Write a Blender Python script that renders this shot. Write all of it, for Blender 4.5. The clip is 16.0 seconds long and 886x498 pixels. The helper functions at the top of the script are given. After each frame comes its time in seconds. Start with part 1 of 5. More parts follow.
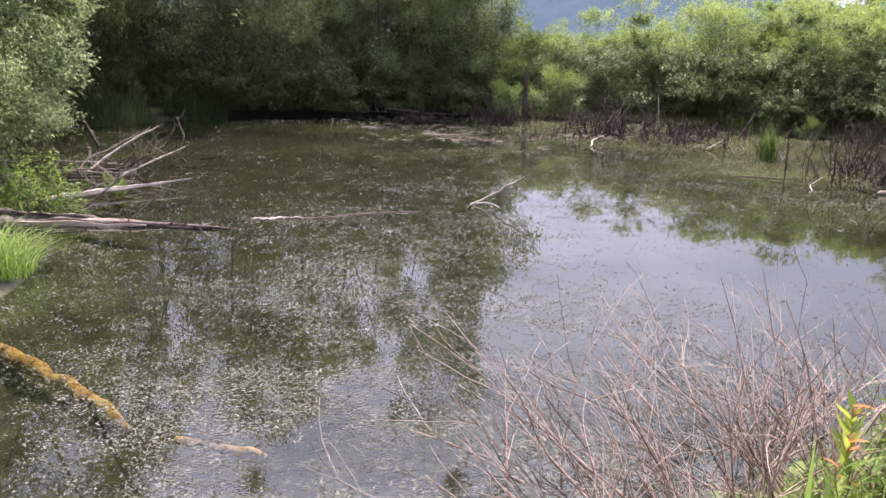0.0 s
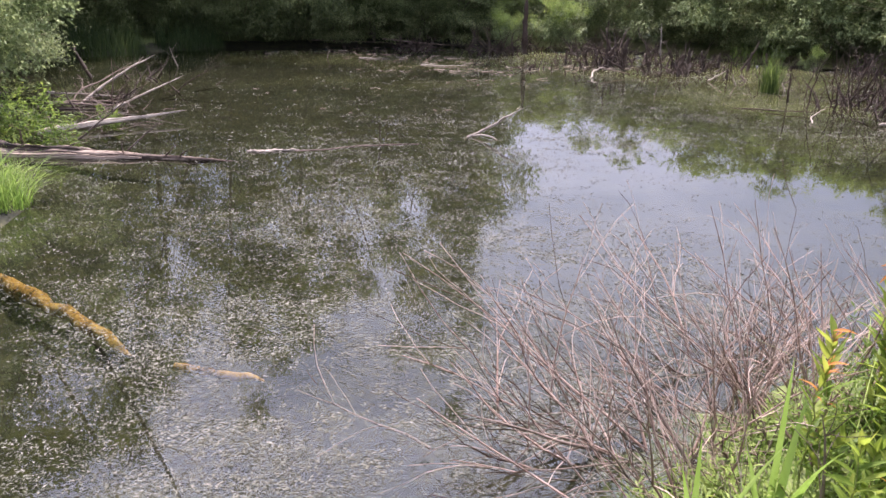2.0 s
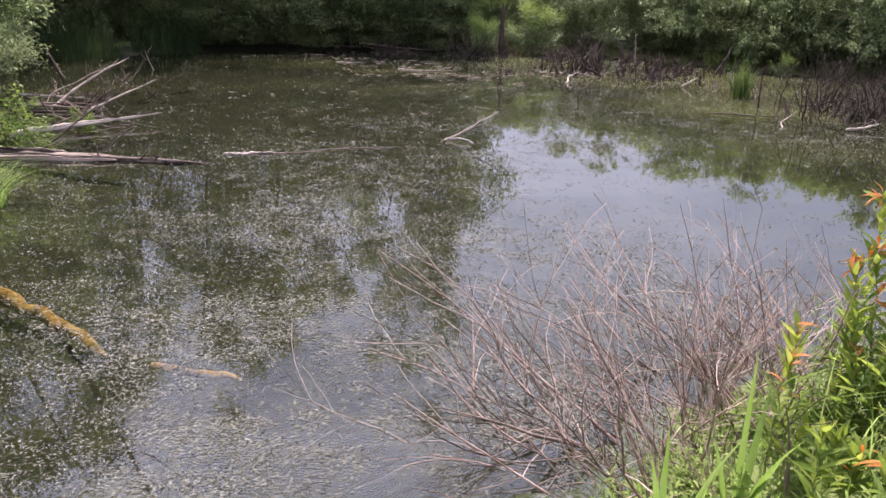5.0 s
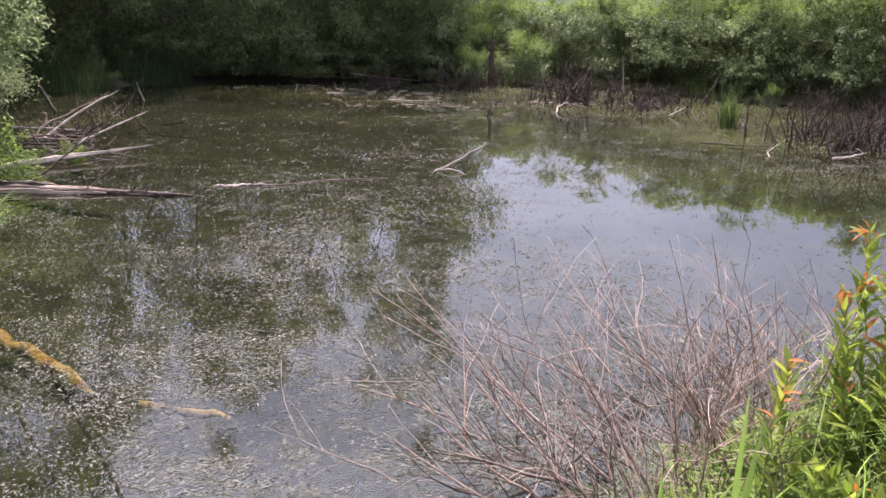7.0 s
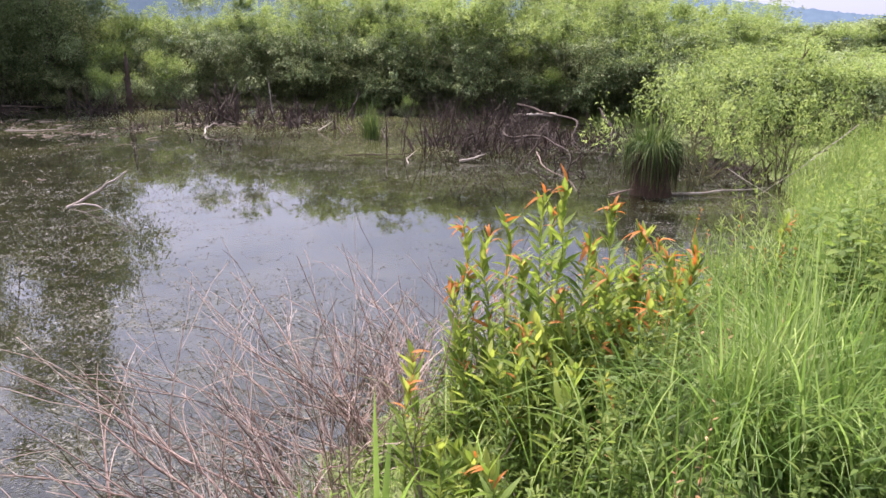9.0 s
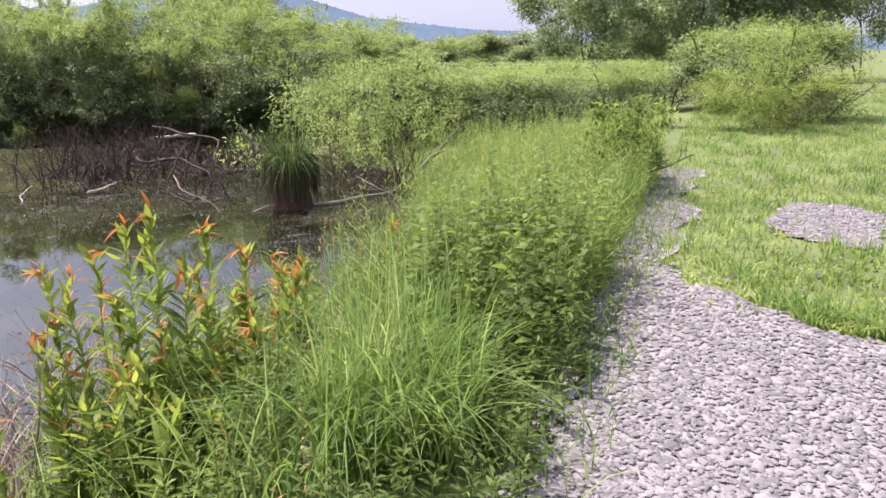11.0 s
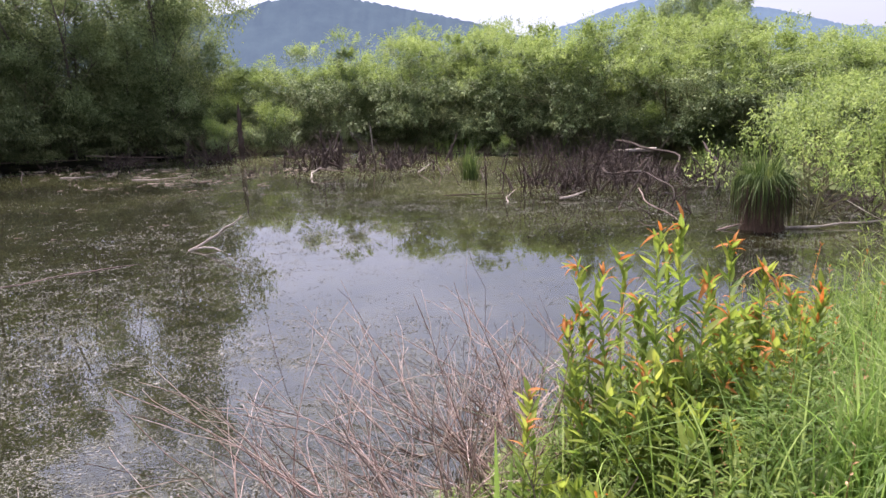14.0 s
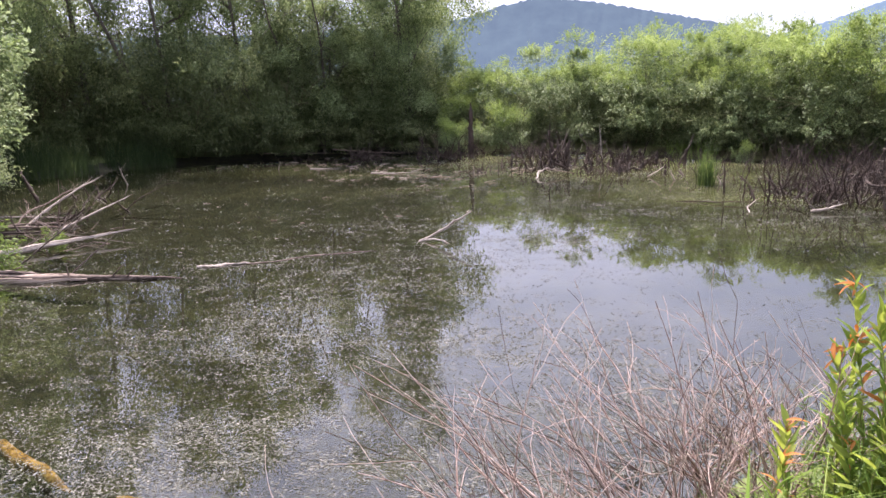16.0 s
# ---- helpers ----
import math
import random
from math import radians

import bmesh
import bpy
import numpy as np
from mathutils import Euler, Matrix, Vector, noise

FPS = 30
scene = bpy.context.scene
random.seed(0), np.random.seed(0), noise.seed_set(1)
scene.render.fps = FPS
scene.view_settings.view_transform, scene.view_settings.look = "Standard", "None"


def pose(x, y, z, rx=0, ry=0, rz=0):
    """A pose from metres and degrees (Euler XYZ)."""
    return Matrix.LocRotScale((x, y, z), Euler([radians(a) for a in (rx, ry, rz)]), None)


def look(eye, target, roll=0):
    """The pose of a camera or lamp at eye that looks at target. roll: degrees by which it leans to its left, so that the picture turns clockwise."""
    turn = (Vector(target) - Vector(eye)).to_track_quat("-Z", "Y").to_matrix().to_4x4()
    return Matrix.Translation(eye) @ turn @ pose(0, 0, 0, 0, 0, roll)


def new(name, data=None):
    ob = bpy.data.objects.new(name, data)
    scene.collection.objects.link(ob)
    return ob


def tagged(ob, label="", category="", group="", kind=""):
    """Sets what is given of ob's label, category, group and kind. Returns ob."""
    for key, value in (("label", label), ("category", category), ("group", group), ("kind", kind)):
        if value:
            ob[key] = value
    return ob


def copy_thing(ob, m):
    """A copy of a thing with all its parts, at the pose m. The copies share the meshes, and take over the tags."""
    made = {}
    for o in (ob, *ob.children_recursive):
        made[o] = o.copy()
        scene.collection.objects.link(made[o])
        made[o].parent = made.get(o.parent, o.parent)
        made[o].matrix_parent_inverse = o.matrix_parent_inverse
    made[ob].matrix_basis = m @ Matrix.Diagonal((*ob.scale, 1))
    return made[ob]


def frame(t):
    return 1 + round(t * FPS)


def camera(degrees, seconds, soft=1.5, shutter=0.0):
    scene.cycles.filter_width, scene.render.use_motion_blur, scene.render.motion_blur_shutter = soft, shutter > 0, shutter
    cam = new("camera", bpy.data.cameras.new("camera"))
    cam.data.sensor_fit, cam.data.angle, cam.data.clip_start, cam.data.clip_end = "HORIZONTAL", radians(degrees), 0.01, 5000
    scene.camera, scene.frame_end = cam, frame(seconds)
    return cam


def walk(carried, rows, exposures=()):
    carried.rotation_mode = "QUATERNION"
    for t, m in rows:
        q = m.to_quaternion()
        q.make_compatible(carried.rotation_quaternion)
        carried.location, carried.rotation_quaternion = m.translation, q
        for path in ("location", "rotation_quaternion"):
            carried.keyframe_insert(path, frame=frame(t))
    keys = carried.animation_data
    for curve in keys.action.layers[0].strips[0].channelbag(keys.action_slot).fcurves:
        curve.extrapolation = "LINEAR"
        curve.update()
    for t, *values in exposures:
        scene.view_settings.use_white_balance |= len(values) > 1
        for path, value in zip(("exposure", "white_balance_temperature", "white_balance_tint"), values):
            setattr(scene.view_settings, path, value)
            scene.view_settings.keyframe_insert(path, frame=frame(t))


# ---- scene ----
cam = camera(62.2, 16.0, 1.55)
PATH = [
    (0, (-0.008, 0.002, 2.19), (-0.006, 1.937, 1.684), 0.3),
    (0.5, (0.006, 0.004, 2.193), (0.008, 1.922, 1.625), 0.4),
    (1, (0.021, -0.002, 2.187), (-0.006, 1.904, 1.582), 0.3),
    (1.5, (0.024, -0.017, 2.176), (0.009, 1.876, 1.53), 0.4),
    (2, (0.033, -0.027, 2.166), (0.037, 1.855, 1.491), 0.3),
    (2.5, (0.039, -0.045, 2.158), (0.088, 1.828, 1.459), 0.4),
    (3, (0.033, -0.061, 2.154), (0.086, 1.804, 1.434), 0.6),
    (3.5, (0.019, -0.072, 2.15), (0.076, 1.797, 1.441), 1.0),
    (6, (0.051, -0.101, 2.159), (0.12, 1.797, 1.532), 0.7),
    (6.5, (0.046, -0.083, 2.172), (0.117, 1.821, 1.564), 0.8),
    (7, (0.046, -0.077, 2.197), (0.134, 1.832, 1.606), 0.7),
    (7.5, (0.039, -0.077, 2.186), (0.168, 1.834, 1.61), 0.8),
    (8, (0.121, -0.104, 2.235), (0.405, 1.791, 1.66), 0.4),
    (8.5, (0.191, -0.088, 2.237), (0.825, 1.724, 1.674), 0.6),
    (9, (0.283, -0.14, 2.225), (1.199, 1.554, 1.684), 0.3),
    (9.5, (0.449, -0.243, 2.239), (1.629, 1.278, 1.7), -0.5),
    (10, (0.544, -0.348, 2.228), (1.971, 0.952, 1.704), -0.8),
    (10.2, (0.563, -0.364, 2.228), (2.043, 0.874, 1.705), -1.2),
    (10.7, (0.575, -0.36, 2.228), (2.130, 0.783, 1.705), -1.1),
    (11.2, (0.575, -0.31, 2.228), (2.142, 0.816, 1.735), -1.1),
    (11.7, (0.565, -0.22, 2.228), (2.070, 1.031, 1.785), -1.1),
    (12.3, (0.53, -0.135, 2.227), (1.871, 1.29, 1.814), -0.9),
    (12.5, (0.483, -0.131, 2.228), (1.729, 1.379, 1.817), -1.2),
    (13, (0.39, -0.202, 2.228), (1.444, 1.442, 1.797), -0.8),
    (13.5, (0.305, -0.206, 2.261), (1.162, 1.548, 1.826), -1.7),
    (14, (0.166, -0.169, 2.252), (0.858, 1.656, 1.816), -2.2),
    (14.5, (0.087, -0.193, 2.237), (0.626, 1.685, 1.807), -1.8),
    (15, (0.078, -0.151, 2.252), (0.457, 1.765, 1.822), -1.2),
    (15.5, (0.034, -0.059, 2.213), (0.244, 1.885, 1.795), -1.4),
    (16, (0.081, -0.017, 2.195), (0.205, 1.936, 1.785), -1.8),
]
walk(cam, [(t, look(eye, target, roll)) for t, eye, target, roll in PATH], [(t, e + 0.38, 6700, 29) for t, e in ((0.0, 1.05), (2.0, 1.0), (3.5, 0.78), (7.0, 0.88), (9.0, 0.92), (10.0, 0.88), (12.5, 0.54), (13.5, 0.78), (14.5, 0.85), (16.0, 1.05))])

# ---- light ----
SUN_ELEV, SUN_AZ = radians(63), radians(-4)      # azimuth from +y towards +x
world = bpy.data.worlds.new("sky")
scene.world = world
world.use_nodes = True
wn, wl = world.node_tree.nodes, world.node_tree.links
wn.clear()
sky = wn.new("ShaderNodeTexSky")
sky.sky_type, sky.sun_disc = "NISHITA", False
sky.sun_elevation, sky.sun_rotation, sky.dust_density, sky.ozone_density = SUN_ELEV, SUN_AZ, 1.0, 1.5
wc = wn.new("ShaderNodeTexCoord")
wm = wn.new("ShaderNodeMapping")
wm.inputs["Scale"].default_value = (1.0, 1.0, 3.2)
cloud = wn.new("ShaderNodeTexNoise")
cloud.inputs["Scale"].default_value, cloud.inputs["Detail"].default_value = 2.3, 7.0
cloud.inputs["Roughness"].default_value = 0.55
cr = wn.new("ShaderNodeValToRGB")
cr.color_ramp.elements[0].position, cr.color_ramp.elements[1].position = 0.38, 0.66
cmix = wn.new("ShaderNodeMix")
cmix.data_type = "RGBA"
near_sun = wn.new("ShaderNodeVectorMath")
near_sun.operation = "DOT_PRODUCT"
near_sun.inputs[1].default_value = (math.sin(SUN_AZ) * math.cos(SUN_ELEV), math.cos(SUN_AZ) * math.cos(SUN_ELEV), math.sin(SUN_ELEV))
glow = wn.new("ShaderNodeMath")
glow.operation, glow.use_clamp = "POWER", True
glow.inputs[1].default_value = 3.0
thick = wn.new("ShaderNodeMapRange")
thick.inputs["To Min"].default_value, thick.inputs["To Max"].default_value = 6.0, 27.0
tint = wn.new("ShaderNodeVectorMath")
tint.operation = "SCALE"
tint.inputs[0].default_value = (0.85, 0.97, 1.2)
bg = wn.new("ShaderNodeBackground")
bg.inputs["Strength"].default_value = 0.088
wo = wn.new("ShaderNodeOutputWorld")
wl.new(wc.outputs["Generated"], wm.inputs["Vector"])
wl.new(wm.outputs["Vector"], cloud.inputs["Vector"])
wl.new(cloud.outputs["Fac"], cr.inputs["Fac"])
# more cloud low over the hills and high up near the sun, thinner between
band = wn.new("ShaderNodeValToRGB")
while len(band.color_ramp.elements) < 5:
    band.color_ramp.elements.new(0.5)
for spot, (p, v) in zip(band.color_ramp.elements, ((0.0, 0.62), (0.15, 0.55), (0.26, 0.34), (0.42, 0.46), (0.75, 0.6))):
    spot.position, spot.color = p, (v, v, v, 1)
cover = wn.new("ShaderNodeMath")
cover.operation, cover.use_clamp = "MULTIPLY_ADD", True
cover.inputs[1].default_value = 0.6
wl.new(cr.outputs["Color"], cover.inputs[0])
wl.new(band.outputs["Color"], cover.inputs[2])
wl.new(cover.outputs[0], cmix.inputs["Factor"])
dim = wn.new("ShaderNodeVectorMath")
dim.operation = "SCALE"
dim.inputs["Scale"].default_value = 1.0
wl.new(sky.outputs["Color"], dim.inputs[0])
wl.new(dim.outputs["Vector"], cmix.inputs["A"])
clampz = wn.new("ShaderNodeMath")
clampz.operation = "MAXIMUM"
clampz.inputs[1].default_value = 0.0
wl.new(wc.outputs["Generated"], near_sun.inputs[0])
wl.new(near_sun.outputs["Value"], clampz.inputs[0])
wl.new(clampz.outputs[0], glow.inputs[0])
wl.new(glow.outputs[0], thick.inputs["Value"])
wl.new(thick.outputs["Result"], tint.inputs["Scale"])
wl.new(tint.outputs["Vector"], cmix.inputs["B"])
up = wn.new("ShaderNodeSeparateXYZ")
wl.new(wc.outputs["Generated"], up.inputs[0])
low_haze = wn.new("ShaderNodeMapRange")
low_haze.inputs["From Max"].default_value, low_haze.inputs["To Min"].default_value = 0.35, 0.62
wl.new(up.outputs["Z"], low_haze.inputs["Value"])
wl.new(up.outputs["Z"], band.inputs["Fac"])
veil = wn.new("ShaderNodeVectorMath")
veil.operation = "SCALE"
wl.new(cmix.outputs["Result"], veil.inputs[0])
wl.new(low_haze.outputs["Result"], veil.inputs["Scale"])
wl.new(veil.outputs["Vector"], bg.inputs["Color"])
wl.new(bg.outputs["Background"], wo.inputs["Surface"])
sun = new("sun", bpy.data.lights.new("sun", "SUN"))
sun.data.energy, sun.data.angle, sun.data.color = 5.0, radians(0.6), (1.0, 0.96, 0.88)
SUN_DIR = Vector((math.sin(SUN_AZ) * math.cos(SUN_ELEV), math.cos(SUN_AZ) * math.cos(SUN_ELEV), math.sin(SUN_ELEV)))
sun.matrix_world = look(SUN_DIR * 50, (0, 0, 0))


# ---- materials ----
def nodes_of(name):
    m = bpy.data.materials.new(name)
    m.use_nodes = True
    nt = m.node_tree
    nt.nodes.clear()
    return m, nt.nodes, nt.links


def ramp_node(n, stops):
    r = n.new("ShaderNodeValToRGB")
    e = r.color_ramp.elements
    while len(e) < len(stops):
        e.new(0.5)
    for k, (p, c) in enumerate(stops):
        e[k].position, e[k].color = p, (*c, 1)
    return r


def leaf_material(name, dark, mid, light, through_light=0.45, gloss=0.5, patch=0.6):
    """Leaves: each its own shade, with larger patches, lit through from behind."""
    m, n, l = nodes_of(name)
    geo = n.new("ShaderNodeNewGeometry")
    tc = n.new("ShaderNodeTexCoord")
    nz = n.new("ShaderNodeTexNoise")
    nz.inputs["Scale"].default_value = patch
    nz.inputs["Detail"].default_value = 3
    l.new(tc.outputs["Object"], nz.inputs["Vector"])
    add = n.new("ShaderNodeMath")
    add.operation = "MULTIPLY_ADD"
    add.inputs[1].default_value = 0.6
    l.new(geo.outputs["Random Per Island"], add.inputs[0])
    sub = n.new("ShaderNodeMath")
    sub.operation = "MULTIPLY_ADD"
    sub.inputs[1].default_value, sub.inputs[2].default_value = 1.5, -0.57
    l.new(nz.outputs["Fac"], sub.inputs[0])
    l.new(sub.outputs[0], add.inputs[2])
    r = ramp_node(n, [(0.0, dark), (0.5, mid), (1.0, light)])
    l.new(add.outputs[0], r.inputs["Fac"])
    p = n.new("ShaderNodeBsdfPrincipled")
    p.inputs["Roughness"].default_value = gloss + 0.15
    p.inputs["Specular IOR Level"].default_value = 0.16
    l.new(r.outputs["Color"], p.inputs["Base Color"])
    t = n.new("ShaderNodeBsdfTranslucent")
    hs = n.new("ShaderNodeHueSaturation")
    hs.inputs["Saturation"].default_value, hs.inputs["Value"].default_value, hs.inputs["Hue"].default_value = 1.05, 1.5, 0.49
    l.new(r.outputs["Color"], hs.inputs["Color"])
    l.new(hs.outputs["Color"], t.inputs["Color"])
    mx = n.new("ShaderNodeMixShader")
    mx.inputs["Fac"].default_value = through_light
    l.new(p.outputs[0], mx.inputs[1])
    l.new(t.outputs[0], mx.inputs[2])
    o = n.new("ShaderNodeOutputMaterial")
    l.new(mx.outputs[0], o.inputs["Surface"])
    return m


def lance_leaf_material(name, dark, mid, light):
    """Leaves that are objects of their own: a shade for each, paler at the midrib, with a waxy gloss."""
    m, n, l = nodes_of(name)
    info = n.new("ShaderNodeObjectInfo")
    tc = n.new("ShaderNodeTexCoord")
    sep = n.new("ShaderNodeSeparateXYZ")
    l.new(tc.outputs["Object"], sep.inputs[0])
    nz = n.new("ShaderNodeTexNoise")
    nz.inputs["Scale"].default_value = 55.0
    l.new(tc.outputs["Object"], nz.inputs["Vector"])
    mixed = n.new("ShaderNodeMath")
    mixed.operation = "MULTIPLY_ADD"
    mixed.inputs[1].default_value = 0.3
    l.new(nz.outputs["Fac"], mixed.inputs[0])
    shift = n.new("ShaderNodeMath")
    shift.operation = "MULTIPLY_ADD"
    shift.inputs[1].default_value, shift.inputs[2].default_value = 0.9, -0.1
    l.new(info.outputs["Random"], shift.inputs[0])
    l.new(shift.outputs[0], mixed.inputs[2])
    r = ramp_node(n, [(0.0, dark), (0.55, mid), (1.0, light)])
    l.new(mixed.outputs[0], r.inputs["Fac"])
    side = n.new("ShaderNodeMath")
    side.operation = "ABSOLUTE"
    l.new(sep.outputs["Y"], side.inputs[0])
    rib = n.new("ShaderNodeMapRange")
    rib.inputs["From Min"].default_value, rib.inputs["From Max"].default_value = 0.0004, 0.0014
    rib.inputs["To Min"].default_value, rib.inputs["To Max"].default_value = 0.5, 0.0
    l.new(side.outputs[0], rib.inputs["Value"])
    paint = n.new("ShaderNodeMix")
    paint.data_type = "RGBA"
    paint.inputs["B"].default_value = (*light, 1)
    l.new(rib.outputs["Result"], paint.inputs["Factor"])
    l.new(r.outputs["Color"], paint.inputs["A"])
    p = n.new("ShaderNodeBsdfPrincipled")
    p.inputs["Roughness"].default_value = 0.52
    p.inputs["Specular IOR Level"].default_value = 0.2
    l.new(paint.outputs["Result"], p.inputs["Base Color"])
    t = n.new("ShaderNodeBsdfTranslucent")
    hs = n.new("ShaderNodeHueSaturation")
    hs.inputs["Saturation"].default_value, hs.inputs["Value"].default_value, hs.inputs["Hue"].default_value = 1.05, 1.6, 0.49
    l.new(paint.outputs["Result"], hs.inputs["Color"])
    l.new(hs.outputs["Color"], t.inputs["Color"])
    mx = n.new("ShaderNodeMixShader")
    mx.inputs["Fac"].default_value = 0.5
    l.new(p.outputs[0], mx.inputs[1])
    l.new(t.outputs[0], mx.inputs[2])
    o = n.new("ShaderNodeOutputMaterial")
    l.new(mx.outputs[0], o.inputs["Surface"])
    return m


def rough_material(name, stops, scale=6.0, fine=60.0, rough=0.85, bump=0.3, stretch=(1, 1, 1), island=0.0, spec=0.3):
    """Two scales of noise over a ramp, with relief."""
    m, n, l = nodes_of(name)
    tc = n.new("ShaderNodeTexCoord")
    mp = n.new("ShaderNodeMapping")
    mp.inputs["Scale"].default_value = stretch
    l.new(tc.outputs["Object"], mp.inputs["Vector"])
    a, b = n.new("ShaderNodeTexNoise"), n.new("ShaderNodeTexNoise")
    a.inputs["Scale"].default_value, b.inputs["Scale"].default_value = scale, fine
    a.inputs["Detail"].default_value, b.inputs["Detail"].default_value = 5, 4
    for q in (a, b):
        l.new(mp.outputs["Vector"], q.inputs["Vector"])
    mul = n.new("ShaderNodeMath")
    mul.operation = "MULTIPLY_ADD"
    mul.inputs[1].default_value = 0.5
    l.new(b.outputs["Fac"], mul.inputs[0])
    half = n.new("ShaderNodeMath")
    half.operation = "MULTIPLY"
    half.inputs[1].default_value = 0.55
    l.new(a.outputs["Fac"], half.inputs[0])
    l.new(half.outputs[0], mul.inputs[2])
    last = mul
    if island:
        geo = n.new("ShaderNodeNewGeometry")
        ia = n.new("ShaderNodeMath")
        ia.operation = "MULTIPLY_ADD"
        ia.inputs[1].default_value = island
        l.new(geo.outputs["Random Per Island"], ia.inputs[0])
        sh = n.new("ShaderNodeMath")
        sh.operation = "SUBTRACT"
        sh.inputs[1].default_value = island / 2
        l.new(mul.outputs[0], sh.inputs[0])
        l.new(sh.outputs[0], ia.inputs[2])
        last = ia
    r = ramp_node(n, stops)
    l.new(last.outputs[0], r.inputs["Fac"])
    p = n.new("ShaderNodeBsdfPrincipled")
    p.inputs["Roughness"].default_value = rough
    p.inputs["Specular IOR Level"].default_value = spec
    l.new(r.outputs["Color"], p.inputs["Base Color"])
    if bump:
        bn = n.new("ShaderNodeBump")
        bn.inputs["Strength"].default_value, bn.inputs["Distance"].default_value = bump, 0.02
        l.new(mul.outputs[0], bn.inputs["Height"])
        l.new(bn.outputs["Normal"], p.inputs["Normal"])
    o = n.new("ShaderNodeOutputMaterial")
    l.new(p.outputs[0], o.inputs["Surface"])
    return m


def water_material():
    m, n, l = nodes_of("pond_water")
    tc = n.new("ShaderNodeTexCoord")
    nz = n.new("ShaderNodeTexNoise")
    nz.inputs["Scale"].default_value, nz.inputs["Detail"].default_value = 3.0, 3
    l.new(tc.outputs["Object"], nz.inputs["Vector"])
    bn = n.new("ShaderNodeBump")
    bn.inputs["Strength"].default_value, bn.inputs["Distance"].default_value = 0.03, 0.008
    l.new(nz.outputs["Fac"], bn.inputs["Height"])
    fr = n.new("ShaderNodeFresnel")
    fr.inputs["IOR"].default_value = 1.52
    l.new(bn.outputs["Normal"], fr.inputs["Normal"])
    g = n.new("ShaderNodeBsdfGlossy")
    g.inputs["Roughness"].default_value = 0.008
    l.new(bn.outputs["Normal"], g.inputs["Normal"])
    t = n.new("ShaderNodeBsdfTransparent")
    t.inputs["Color"].default_value = (0.72, 0.73, 0.62, 1)
    d = n.new("ShaderNodeBsdfDiffuse")
    d.inputs["Color"].default_value = (0.035, 0.037, 0.022, 1)
    mu = n.new("ShaderNodeMixShader")
    mu.inputs["Fac"].default_value = 0.35
    l.new(t.outputs[0], mu.inputs[1])
    l.new(d.outputs[0], mu.inputs[2])
    film = n.new("ShaderNodeTexNoise")
    film.inputs["Scale"].default_value, film.inputs["Detail"].default_value = 0.22, 6
    l.new(tc.outputs["Object"], film.inputs["Vector"])
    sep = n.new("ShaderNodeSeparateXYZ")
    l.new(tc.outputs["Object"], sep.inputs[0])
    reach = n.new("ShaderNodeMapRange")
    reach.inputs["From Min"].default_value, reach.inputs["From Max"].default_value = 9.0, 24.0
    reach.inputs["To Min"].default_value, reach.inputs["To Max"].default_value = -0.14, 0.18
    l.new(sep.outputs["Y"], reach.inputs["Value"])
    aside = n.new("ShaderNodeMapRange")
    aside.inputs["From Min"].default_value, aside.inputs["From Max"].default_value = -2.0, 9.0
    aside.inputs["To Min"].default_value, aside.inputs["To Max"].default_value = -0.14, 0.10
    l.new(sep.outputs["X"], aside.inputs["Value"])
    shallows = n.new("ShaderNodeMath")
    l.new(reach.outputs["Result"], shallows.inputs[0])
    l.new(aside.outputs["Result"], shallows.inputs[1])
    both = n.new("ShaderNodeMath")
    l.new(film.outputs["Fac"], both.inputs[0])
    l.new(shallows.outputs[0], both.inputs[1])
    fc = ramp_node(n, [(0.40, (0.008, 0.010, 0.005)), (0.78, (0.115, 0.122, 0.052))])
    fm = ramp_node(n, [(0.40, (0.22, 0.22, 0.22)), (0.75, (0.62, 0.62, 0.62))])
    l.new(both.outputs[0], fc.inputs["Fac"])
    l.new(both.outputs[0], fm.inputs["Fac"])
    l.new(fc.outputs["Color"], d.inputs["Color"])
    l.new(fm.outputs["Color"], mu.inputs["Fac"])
    mx = n.new("ShaderNodeMixShader")
    l.new(fr.outputs["Fac"], mx.inputs["Fac"])
    l.new(mu.outputs[0], mx.inputs[1])
    l.new(g.outputs[0], mx.inputs[2])
    o = n.new("ShaderNodeOutputMaterial")
    l.new(mx.outputs[0], o.inputs["Surface"])
    return m


def haze_ridge_material(name, c, glow):
    """Far wooded ridge; the haze of the air is put in as a blue glow."""
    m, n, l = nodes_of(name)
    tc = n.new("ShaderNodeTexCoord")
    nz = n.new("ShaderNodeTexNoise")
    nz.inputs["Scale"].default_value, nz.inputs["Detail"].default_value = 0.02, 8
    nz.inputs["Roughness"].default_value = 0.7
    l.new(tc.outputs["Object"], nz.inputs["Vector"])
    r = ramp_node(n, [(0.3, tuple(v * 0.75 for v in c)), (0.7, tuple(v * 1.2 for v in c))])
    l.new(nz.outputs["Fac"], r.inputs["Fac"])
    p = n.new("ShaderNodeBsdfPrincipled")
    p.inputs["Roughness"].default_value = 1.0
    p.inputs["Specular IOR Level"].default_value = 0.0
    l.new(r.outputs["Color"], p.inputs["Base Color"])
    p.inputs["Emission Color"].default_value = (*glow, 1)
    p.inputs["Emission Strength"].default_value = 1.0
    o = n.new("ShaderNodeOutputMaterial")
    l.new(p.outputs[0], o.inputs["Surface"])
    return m


